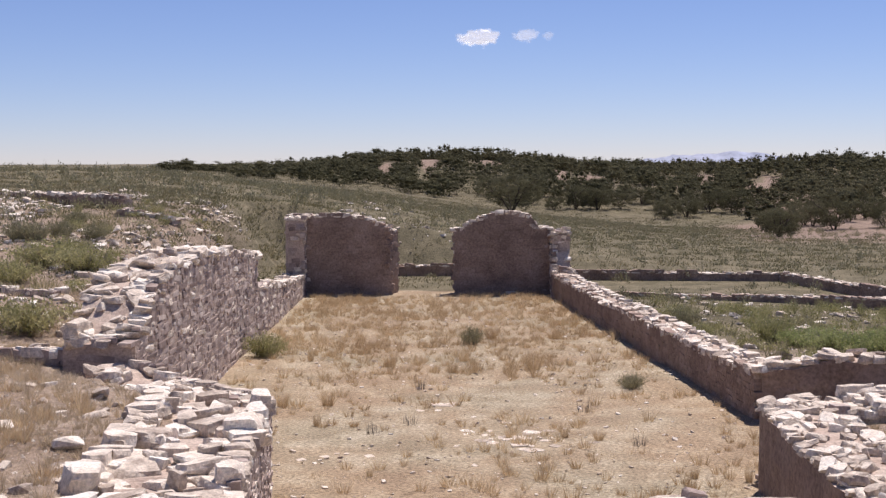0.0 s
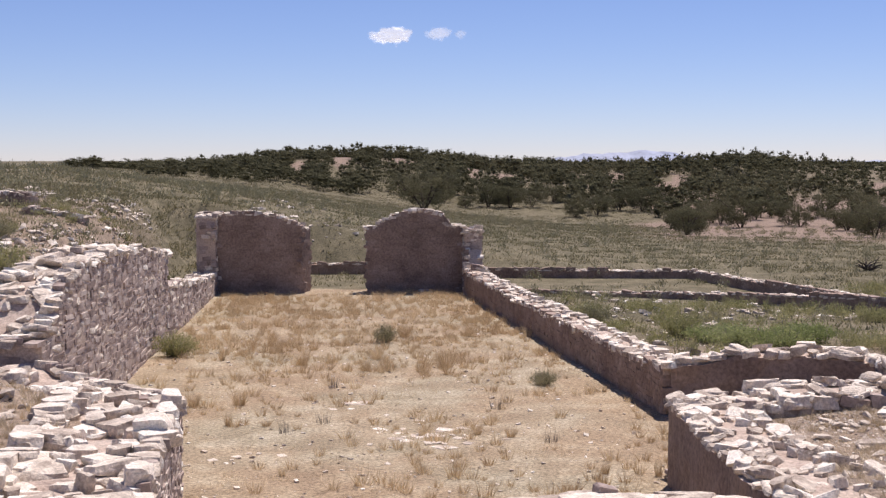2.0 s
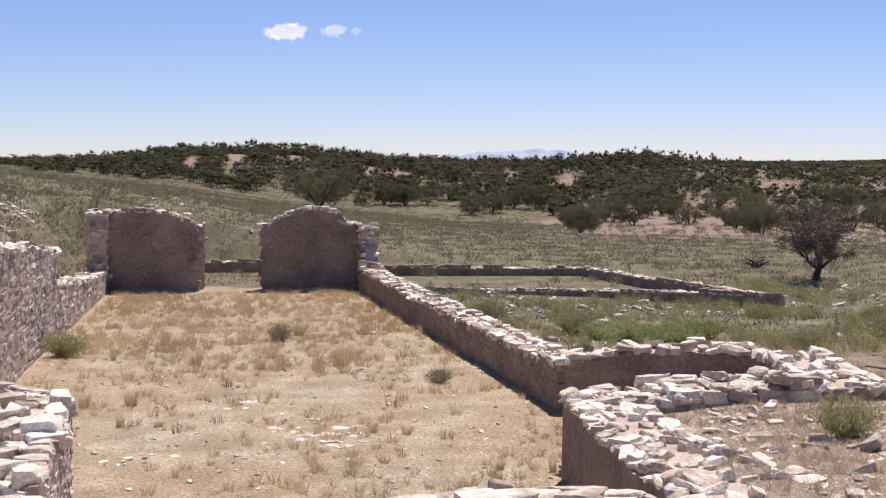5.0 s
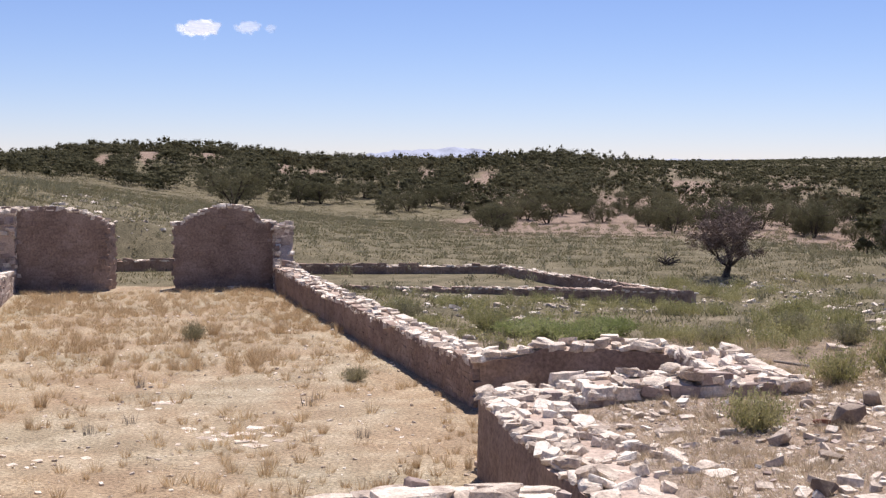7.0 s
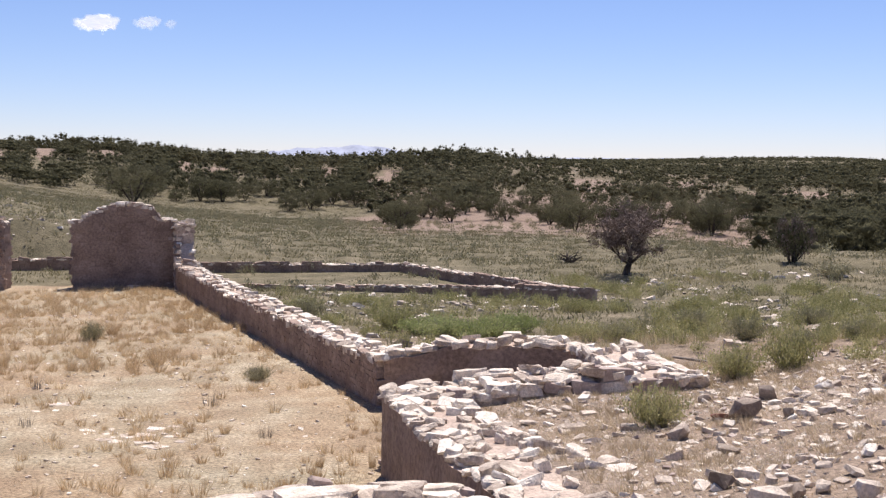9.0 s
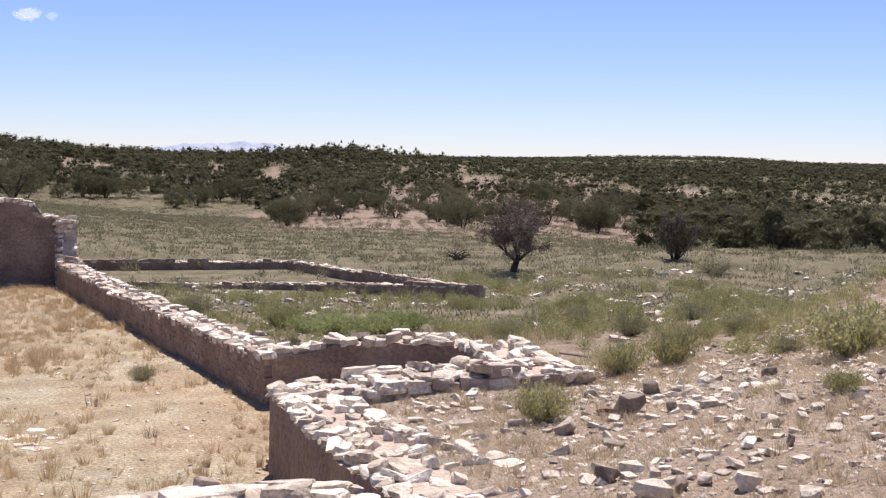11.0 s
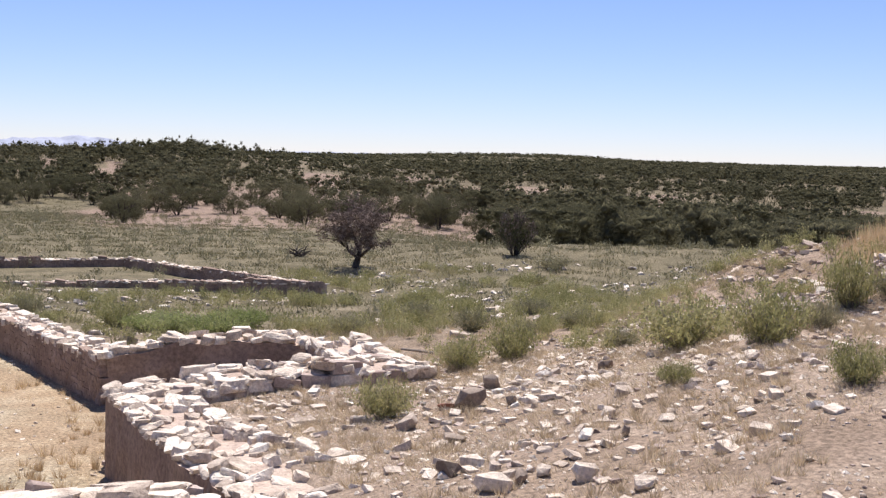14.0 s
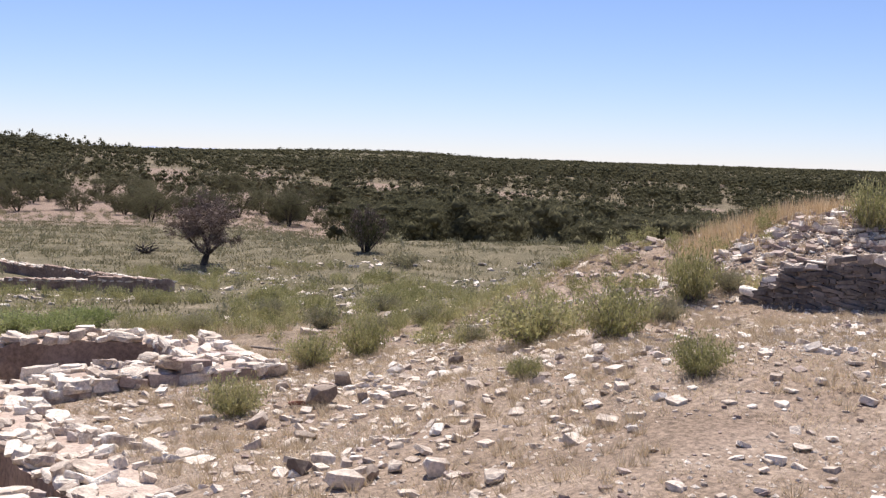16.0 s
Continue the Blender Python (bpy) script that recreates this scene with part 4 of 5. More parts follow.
NEAR_TREES = [bushy_tree(600 + i, 3.3 + 0.2 * i, 4.3 - 0.1 * i, 11 + i % 3, 190, 0.085) for i in range(6)]
FAR_TREES = [bushy_tree(500 + i, 3.1 + 0.25 * i, 4.4 - 0.1 * i, 7 + i % 3, 48, 0.17) for i in range(8)]
MID_TREES = [bushy_tree(540 + i, 3.1 + 0.2 * i, 4.5 - 0.1 * i, 5 + i % 2, 18, 0.25) for i in range(8)]
SMALL_TREES = [bushy_tree(520 + i, 3.2, 5.0, 3, 5, 0.45) for i in range(6)]


def woods_edge(az):
    return np.interp(az, [-26, -13.2, -9.6, -7.1, -2.1, 2.9, 7.9, 11.6, 15.2, 18.0, 23.0, 27.4, 30.5, 33, 62], [210, 161.0, 147.0, 141.0, 146.0, 151.0, 156.0, 145.0, 143.0, 138.0, 120.0, 122.0, 120, 82, 80])


def woods(name, d0, d1, n, seed, templates, az0=-26, az1=62, grow=1.0):
    r = np.random.default_rng(seed)
    xy = fan(r, n, az0, az1, d0, d1)
    d, az = np.hypot(xy[:, 0], xy[:, 1]), np.degrees(np.arctan2(xy[:, 0], xy[:, 1]))
    keep = (d > woods_edge(az) + 6 * np.sin(az * 1.7)) & (az > -12.5)
    glade = np.array([noise.noise(Vector((x * 0.022, y * 0.022, 4))) for x, y in xy])
    glade = glade + 0.6 * np.array([noise.noise(Vector((x * 0.06, y * 0.06, 9))) for x, y in xy])
    keep &= (glade < np.interp(d, [250, 300], [1.0, 0.0]) * np.interp(az, [2, 5, 12, 16], [1.5, 0.35, 0.2, 0.0]) + (np.interp(az, [-12, 16, 23, 26, 33, 36, 60], [0.4, 0.36, 0.22, 0.16, 0.2, 0.3, 0.3]) + 0.6 * ease(320, 360, d))) | (r.uniform(0, 1, len(xy)) < 0.1) | ((d < woods_edge(az) + 14) & (r.uniform(0, 1, len(xy)) < 0.7))
    keep &= glade_depth(xy[:, 0], xy[:, 1], 0.22) < 0.4
    xy = xy[keep]
    az = az[keep]
    small = np.interp(az, [-12.5, -9, 0, 6], [0.4, 0.68, 0.85, 1.0])
    sown(name, "dense dark green juniper woodland on low hills", "woods", templates, xy, grow * r.uniform(0.35, 0.85, len(xy)), juniper_leaf, r, small * r.uniform(0.4, 0.8, len(xy)), True)


woods("woodland", 72, 205, 2300, 21, FAR_TREES)
woods("ridge_woodland", 120, 245, 1500, 29, FAR_TREES, -12.5, 19)
woods("mid_woodland", 205, 340, 3800, 23, MID_TREES, grow=1.12)
woods("far_woodland", 340, 1300, 11000, 22, SMALL_TREES, grow=1.8)
woods("hollow_woodland", 100, 330, 2000, 37, MID_TREES, 29.5, 62)
woods("slope_woodland", 345, 1000, 5000, 39, SMALL_TREES, 21, 62, grow=1.9)
TINY_TREES = [bushy_tree(560 + i, 3.4, 5.0, 2, 2, 0.5) for i in range(5)]
woods("horizon_woodland", 500, 2200, 8500, 27, TINY_TREES, 10, 62, grow=2.8)
# a close thicket in the hollow behind the bank
xy = np.concatenate([fan(rng, 190, 33, 62, 71, 100), fan(rng, 10, 30.6, 33.5, 78, 100)])
sown("thicket", "dense dark juniper thicket in a hollow", "trees", NEAR_TREES, xy, rng.uniform(0.65, 1.0, len(xy)), juniper_leaf, rng, rng.uniform(0.65, 0.95, len(xy)), True)

# bushy weeds in the low ground behind the long wall
weeds = [s[1] for s in (shrub_shape(90 + i, 420, 0.019) for i in range(4))]
xy = np.concatenate([np.column_stack([rng.uniform(6.5, 26, 700), rng.uniform(25, 46, 700)]), fan(rng, 190, 20, 44, 22, 44), fan(rng, 90, -24, -9, 22, 48)])
xy = xy[clear_of(xy, [NAVE], 1.4)]
xy = xy[patchy(xy, 0.25, -0.1, 61) & clear_of(xy, [COURT], 0.4)]
sown("weeds", "light green bushy weeds in low ground", "weeds", weeds, xy, rng.uniform(0.3, 0.85, len(xy)), shrub_leaf, rng, rng.uniform(0.22, 0.55, len(xy)))

# dead grass litter on the mound and in the nave
LITTER = [blades(rng, 26, 0.22, 0.07, 0.005, 2.2) for _ in range(5)]
xy = np.concatenate([fan(rng, 8000, 20, 60, 8, 24, 0.7), fan(rng, 1500, -24, -8, 8, 24, 0.7)])
xy = xy[clear_of(xy, [NAVE], 0.9)]
xy = xy[patchy(xy, 0.7, -0.25, 15)]
sown("grass_litter", "flattened dead grass litter on bare soil", "grass", LITTER, xy, rng.uniform(0.5, 1.3, len(xy)), litter_mat, rng)
xy = np.column_stack([rng.uniform(-4.8, 5.8, 4200), rng.uniform(13, 46, 4200)])
xy = xy[depth_in(NAVE, xy[:, 0], xy[:, 1]) > 0.5]
xy = xy[patchy(xy, 0.6, -0.1, 16) & (rng.uniform(0, 1, len(xy)) < 0.25 + 0.75 * ease(22, 33, xy[:, 1]))]
sown("grass_litter", "short dry grass stubble on the sandy floor", "grass", LITTER, xy, rng.uniform(0.4, 1.0, len(xy)), dry_grass, rng, rng.uniform(0.8, 2.2, len(xy)))


# ---- single trees, shrubs, rocks ----
GREEN_SHRUBS = [
    (12.88, 15.62, 1.48, 0.76), (12.45, 13.35, 0.97, 0.81), (16.83, 16.04, 0.82, 0.98), (9.99, 9.37, 0.55, 0.46),
    (11.9, 19.1, 0.8, 0.7), (10.84, 19.03, 0.73, 0.6), (7.33, 14.89, 0.71, 0.54), (19.97, 14.62, 0.82, 0.93),
    (9.51, 11.67, 0.4, 0.27), (8.43, 32.84, 0.93, 0.63), (-7.97, 24.38, 1.25, 0.7), (-10.34, 30.7, 1.14, 0.57),
    (-10.26, 33.57, 1.7, 0.7), (-8.97, 32.12, 1.47, 0.66), (17.79, 34.09, 1.02, 0.51), (6.4, 35.53, 0.88, 0.56),
    (6.4, 32.12, 0.65, 0.38), (14.98, 35.74, 0.77, 0.41), (14.21, 17.38, 0.6, 0.4), (-4.42, 31.74, 0.85, 0.64),
]
GREY_SHRUBS = [
    (13.91, 13.88, 0.65, 0.5), (12.91, 17.38, 0.67, 0.34), (0.76, 33.94, 0.54, 0.54), (4.05, 27.25, 0.57, 0.34),
    (17.67, 27.46, 0.87, 0.43), (15.72, 22.62, 0.85, 0.43), (17.48, 15.78, 0.62, 0.42), (14.56, 25.31, 0.78, 0.52),
    (15.44, 29.51, 0.88, 0.52), (-12.33, 37.16, 0.77, 0.6), (-11.81, 37.17, 0.77, 0.55), (-11.68, 40.97, 0.75, 0.41),
    (-11.3, 38.11, 0.7, 0.44), (-10.22, 37.84, 0.78, 0.52), (-10.0, 35.26, 0.73, 0.4), (-10.88, 47.78, 0.65, 0.39),
    (6.59, 35.04, 0.95, 0.63), (28.72, 43.29, 1.37, 0.57), (12.59, 27.84, 0.81, 0.41), (14.45, 22.75, 0.6, 0.36),
]
DRY_TUFTS = [
    (-1.26, 30.07, 0.48, 0.43), (-2.32, 23.28, 0.23, 0.31), (-1.63, 23.19, 0.31, 0.15), (-2.3, 25.3, 0.57, 0.45),
    (0.2, 29.35, 0.44, 0.39), (2.11, 29.72, 0.66, 0.6), (0.49, 30.9, 0.49, 0.41), (1.53, 28.71, 0.46, 0.23),
    (3.81, 19.23, 0.25, 0.25), (4.59, 19.06, 0.23, 0.35), (-3.2, 25.3, 0.46, 0.4), (-1.13, 19.47, 0.19, 0.19),
    (2.12, 22.15, 0.24, 0.2), (1.14, 22.27, 0.24, 0.18), (2.69, 21.99, 0.34, 0.24), (-1.93, 32.44, 0.43, 0.36),
    (1.32, 34.97, 0.62, 0.47), (3.04, 35.12, 0.7, 0.31), (4.74, 35.08, 0.47, 0.35), (-3.23, 31.13, 0.28, 0.35),
]
PALE_ROCKS = [
    (7.2, 14.01, 0.35, 0.24), (6.31, 10.85, 0.3, 0.16), (6.59, 9.97, 0.23, 0.13), (6.75, 9.56, 0.31, 0.22),
    (8.31, 11.33, 0.23, 0.15), (7.74, 10.94, 0.22, 0.08), (9.09, 13.71, 0.35, 0.15), (6.0, 9.93, 0.44, 0.2),
    (6.92, 8.87, 0.3, 0.15), (6.65, 16.13, 0.49, 0.13), (6.71, 17.35, 0.28, 0.1), (8.49, 10.56, 0.28, 0.07),
    (8.84, 9.73, 0.29, 0.09), (18.3, 18.89, 0.35, 0.16), (10.85, 11.89, 0.23, 0.14), (18.29, 18.76, 0.3, 0.14),
    (11.19, 12.26, 0.22, 0.13), (12.19, 14.58, 0.29, 0.1),
]
PALE_SLABS = [
    (8.95, 9.9, 0.24, 0.07), (8.24, 8.52, 0.13, 0.05), (10.22, 10.08, 0.18, 0.06), (8.24, 6.98, 0.13, 0.05),
    (8.98, 7.18, 0.21, 0.06), (8.65, 10.69, 0.21, 0.07), (8.47, 9.86, 0.23, 0.07), (11.01, 8.07, 0.15, 0.07),
    (9.16, 10.45, 0.16, 0.06), (6.97, 8.89, 0.2, 0.11), (-4.89, 18.15, 0.38, 0.2), (-4.57, 16.74, 0.47, 0.11),
    (-4.42, 14.96, 0.49, 0.18), (2.5, 46.98, 0.75, 0.12), (7.87, 18.44, 0.27, 0.07), (6.32, 16.91, 0.32, 0.1),
]
DARK_ROCKS = [
    (8.28, 14.33, 0.53, 0.34), (9.16, 15.26, 0.32, 0.29), (8.69, 13.97, 0.22, 0.19), (8.57, 15.89, 0.26, 0.16),
    (6.0, 10.74, 0.3, 0.2), (6.3, 9.92, 0.21, 0.16), (7.89, 10.46, 0.11, 0.16), (7.27, 12.89, 0.39, 0.15),
    (11.47, 15.71, 0.24, 0.17), (11.4, 15.76, 0.17, 0.16), (9.4, 9.41, 0.13, 0.06), (12.62, 11.16, 0.21, 0.06),
    (14.62, 13.05, 0.23, 0.09), (9.19, 9.95, 0.13, 0.06),
]
RED_ROCKS = [
    (8.1, 14.55, 0.4, 0.12),
]

for i, (x, y, w, h) in enumerate(GREEN_SHRUBS):
    shrub("bushy green desert shrub growing among weeds", x, y, w * 1.3, h * 1.15, shrub_leaf, i, i * 1.7)
for i, (x, y, w, h) in enumerate(GREY_SHRUBS):
    shrub("low grey-green desert shrub on stony ground", x, y, w * 1.2, h * 1.1, sage_leaf, i + 1, i * 2.3)

TUFT_MESHES = [mesh_np("blades", *blades(rng, 170, 0.22, 0.9, 0.008, 0.75), dry_grass) for _ in range(4)]
for i, (x, y, w, h) in enumerate(DRY_TUFTS):
    ob = tagged(new("grass_tuft", TUFT_MESHES[i % 4]), "straw-coloured dry grass tuft on sandy floor", "grass", "grass tufts in the nave")
    ob.matrix_basis = Matrix.LocRotScale((x, y, soil(x, y)), Euler((0, 0, i * 1.3)), (w * 0.9, w * 0.9, h * 1.1))


def rock_mesh(seed, material):
    """A larger stone: a broken block with chipped, uneven sides."""
    rnd = random.Random(seed)
    bm = bmesh.new()
    for _ in range(20):
        v = Vector((rnd.gauss(0, 1), rnd.gauss(0, 1), rnd.gauss(0, 1))).normalized()
        m = max(abs(v.x), abs(v.y), abs(v.z))
        v = v / m ** rnd.uniform(0.5, 0.95) * rnd.uniform(0.44, 0.54)
        bm.verts.new(v)
    out = bmesh.ops.convex_hull(bm, input=bm.verts)
    bmesh.ops.delete(bm, geom=list({g for g in out["geom_interior"] + out["geom_unused"] if isinstance(g, bmesh.types.BMVert)}), context="VERTS")
    bmesh.ops.bevel(bm, geom=list(bm.edges), offset=0.012, segments=1, affect="EDGES")
    bmesh.ops.triangulate(bm, faces=bm.faces)
    bmesh.ops.recalc_face_normals(bm, faces=bm.faces)
    me = bpy.data.meshes.new("rock")
    bm.to_mesh(me)
    bm.free()
    me.materials.append(material)
    return me


for rows, material, label, sink in ((PALE_ROCKS, stone_mat, "pale broken limestone block lying on the ground", 0.35), (PALE_SLABS, stone_mat, "thin pale limestone slab lying flat", 0.3),
                                    (DARK_ROCKS, dark_rock, "dark brown weathered rock lying on the ground", 0.35), (RED_ROCKS, red_rock, "flat reddish sandstone piece", 0.3)):
    kinds = [rock_mesh(700 + i + len(label), material) for i in range(6)]
    for i, (x, y, w, h) in enumerate(rows):
        h = max(h, 0.07) * 1.15
        ob = tagged(new("loose_stone", kinds[i % 6]), label, "stone", "loose stones on the mound")
        ob.matrix_basis = Matrix.LocRotScale((x, y, soil(x, y) + h * (0.5 - sink * 0.6)), Euler((radians((i * 37) % 17 - 8), radians((i * 53) % 19 - 9), i * 2.1)), (w * 0.85, w * 0.62, h * 0.75))


def strew(name, label, xy, sizes, rng, flatness=(0.18, 0.5), pool="stone"):
    r = random.Random(5)
    z = ground_z(xy[:, 0], xy[:, 1])
    items = []
    for (x, y), g, s in zip(xy, z, sizes):
        h = s * r.uniform(*flatness)
        items.append((pool, r.randrange(len(POOL[pool])), Matrix.LocRotScale((x, y, g + h * 0.2), Euler((radians(r.gauss(0, 14)), radians(r.gauss(0, 14)), r.uniform(0, 6.28))), (s, s * r.uniform(0.5, 0.95), h))))
    join_stones(name, items, None, label)


def falling(n, lo, hi):
    return lo + (hi - lo) * rng.uniform(0, 1, n) ** 4.0


# broken stone over the mound, thickest near the walls and on the rubble bank
xy = fan(rng, 6500, 20, 60, 8, 26, 0.75)
xy = xy[clear_of(xy, [NAVE], 1.2)]
xy = xy[patchy(xy, 0.45, -0.22, 21)]
strew("rubble", "pale broken limestone scattered over the ground", xy, falling(len(xy), 0.03, 0.2), rng)
xy = fan(rng, 1800, 20, 60, 8, 24, 0.75)
xy = xy[clear_of(xy, [NAVE], 1.2)]
strew("rubble", "brownish stone fragments scattered over the ground", xy, falling(len(xy), 0.02, 0.13), rng, pool="face")
xy = fan(rng, 600, 20, 46, 9, 21, 0.8)
xy = xy[clear_of(xy, [NAVE], 1.6)]
strew("rubble", "pale stones fallen beside the sanctuary wall", xy, falling(len(xy), 0.04, 0.26), rng)
az, d = np.radians(rng.normal(53, 3.6, 3000)), rng.normal(25.2, 1.9, 3000)
xy = np.column_stack([np.sin(az) * d, np.cos(az) * d])
xy = xy[(np.degrees(np.arctan2(xy[:, 0], xy[:, 1])) < 60) & (xy[:, 0] > 17.9)]
strew("rubble", "grey rubble spilling down the mound", xy[::2], falling(len(xy[::2]), 0.06, 0.32), rng, (0.2, 0.5))
strew("rubble", "brown rubble spilling down the mound", xy[1::2], falling(len(xy[1::2]), 0.06, 0.28), rng, (0.2, 0.5), "face")
az, d = np.radians(rng.uniform(35, 51, 2200)), rng.normal(27.6, 2.1, 2200)
xy = np.column_stack([np.sin(az) * d, np.cos(az) * d])
xy = xy[patchy(xy, 0.5, -0.15, 81)]
strew("rubble", "pale rubble along a low bank", xy[::2], falling(len(xy[::2]), 0.04, 0.26), rng)
strew("rubble", "brownish rubble along a low bank", xy[1::2], falling(len(xy[1::2]), 0.04, 0.24), rng, pool="face")
az, d = np.radians(rng.uniform(33, 50, 110)), rng.normal(27.4, 2.6, 110)
sown("weeds", "dry olive weeds growing over the rubble bank", "weeds", weeds, np.column_stack([np.sin(az) * d, np.cos(az) * d]), rng.uniform(0.3, 0.65, 110), shrub_leaf, rng, rng.uniform(0.22, 0.5, 110))
xy = fan(rng, 1500, 23, 42, 30, 54)
xy = xy[patchy(xy, 0.3, -0.02, 31)]
strew("rubble", "pale stones in the weeds beyond the bank", xy, falling(len(xy), 0.06, 0.36), rng)
# rubble slope beside the nave
xy = fan(rng, 3600, -24, -8.5, 25, 54)
xy = xy[clear_of(xy, [NAVE], 1.0)]
xy = xy[patchy(xy, 0.22, -0.2, 41)]
strew("rubble", "pale rubble strewn over the hillside", xy, falling(len(xy), 0.08, 0.42), rng)
xy = np.column_stack([rng.uniform(-9, -2.6, 420), rng.uniform(9, 21, 420)])
xy = xy[clear_of(xy, [NAVE], 1.2)]
strew("rubble", "pale stones in the dry grass", xy, falling(len(xy), 0.05, 0.3), rng)
# behind the facade and in the weeds beside the long wall
xy = np.concatenate([np.column_stack([rng.uniform(-5, 3, 500), rng.uniform(57, 72, 500)]), np.column_stack([rng.uniform(6.5, 15, 900), rng.uniform(24, 45, 900)])])
xy = xy[patchy(xy, 0.28, 0.0, 51) & clear_of(xy, [NAVE], 1.2)]
strew("rubble", "pale stones among the weeds", xy, falling(len(xy), 0.07, 0.4), rng)
# gravel on the nave floor
xy = np.column_stack([rng.uniform(-4.8, 5.8, 2600), rng.uniform(13, 40, 2600)])
xy = xy[depth_in(NAVE, xy[:, 0], xy[:, 1]) > 0.5]
strew("gravel", "small pale stones on the sandy floor", xy, falling(len(xy), 0.02, 0.11), rng)

# gravel on the mound
octa = np.array([(1, 0, 0), (0, 0.8, 0), (-1, 0.1, 0), (0.1, -0.7, 0), (0.1, 0, 0.6), (0, 0.1, -0.5)])
octa_f = np.array([(0, 1, 4), (1, 2, 4), (2, 3, 4), (3, 0, 4), (1, 0, 5), (2, 1, 5), (3, 2, 5), (0, 3, 5)])
PEBBLES = [(octa * rng.uniform(0.7, 1.3, (6, 1)), octa_f) for _ in range(6)]
xy = np.concatenate([fan(rng, 18000, 19, 60, 8, 25, 0.7), fan(rng, 2000, -24, -8, 8, 25, 0.7)])
xy = xy[clear_of(xy, [NAVE], 1.0)]
xy = xy[patchy(xy, 0.55, -0.2, 71)]
size = 0.012 + 0.035 * rng.uniform(0, 1, len(xy)) ** 2.5
sown("gravel", "fine pale gravel and stone chips on the soil", "gravel", PEBBLES, xy, size, stone_mix, rng)

# big loose blocks on the back wall of the apse
for i, (x, y, z, turn, size) in enumerate([(2.4, 12.15, 1.44, 6, (0.85, 0.5, 0.24)), (3.15, 12.05, 1.46, -12, (0.5, 0.4, 0.24)), (0.9, 12.1, 1.40, 10, (0.6, 0.4, 0.16))]):
    ob = tagged(new("stone_block", ROUGH[5 + i]), "large pale limestone block lying on the apse wall", "stone", "blocks on the apse wall")
    ob.matrix_basis = Matrix.LocRotScale((x, y, z), Euler((0, 0, radians(turn))), size)

# flat stones showing through the nave floor
r = random.Random(64)
items = []
for cx, cy, n, sx, sy in ((1.1, 22.6, 14, 0.5, 0.4), (1.5, 21.9, 14, 0.5, 0.35), (-1.9, 21.1, 4, 0.3, 0.3), (0.2, 25.2, 6, 0.6, 0.3)):
    for _ in range(n):
        x, y, s = cx + r.gauss(0, sx), cy + r.gauss(0, sy), r.uniform(0.1, 0.42)
        items.append(("stone", r.randrange(len(POOL["stone"])), Matrix.LocRotScale((x, y, soil(x, y) - 0.017), Euler((radians(r.gauss(0, 1.5)), radians(r.gauss(0, 1.5)), r.uniform(0, 6.28))), (s, s * r.uniform(0.5, 0.9), 0.05))))
join_stones("flagstones", items, None, "pale flat stones showing through the sandy floor")

# dead stalks in the nave, long grass on the mound, green grass behind the chapel
for i, (x, y, h) in enumerate([(-0.62, 23.44, 0.26), (3.32, 21.65, 0.24), (2.74, 24.7, 0.3), (-0.48, 27.1, 0.3), (-1.25, 22.57, 0.24)]):
    me = mesh_np("stalks", *blades(np.random.default_rng(640 + i), 26, 0.12, h * 1.25, 0.006, 0.35), grey_wood)
    ob = tagged(new("dead_stalks", me), "thin grey dead stalks standing on the sandy floor", "dead plant", "dead plants in the nave")
    ob.location = (x, y, soil(x, y) - 0.01)
az, d = np.radians(rng.uniform(46, 57.5, 420)), rng.normal(27.2, 0.8, 420)
xy = np.column_stack([np.sin(az) * d, np.cos(az) * d])
sown("dry_grass", "long straw-coloured grass along the crest of the mound", "grass", BROAD, xy, rng.uniform(0.5, 1.0, len(xy)), dry_grass, rng, rng.uniform(0.8, 1.6, len(xy)))
for i, (x, y, w) in enumerate([(9.26, 30.68, 1.2), (9.79, 30.04, 1.0), (10.48, 30.34, 1.3), (9.02, 31.9, 1.1), (11.2, 30.9, 1.0)]):
    shrub("wide clump of bright green weeds behind the chapel", x, y, w * 1.35, 0.6, weed_leaf, i, i * 1.1, "green clumps behind the chapel")

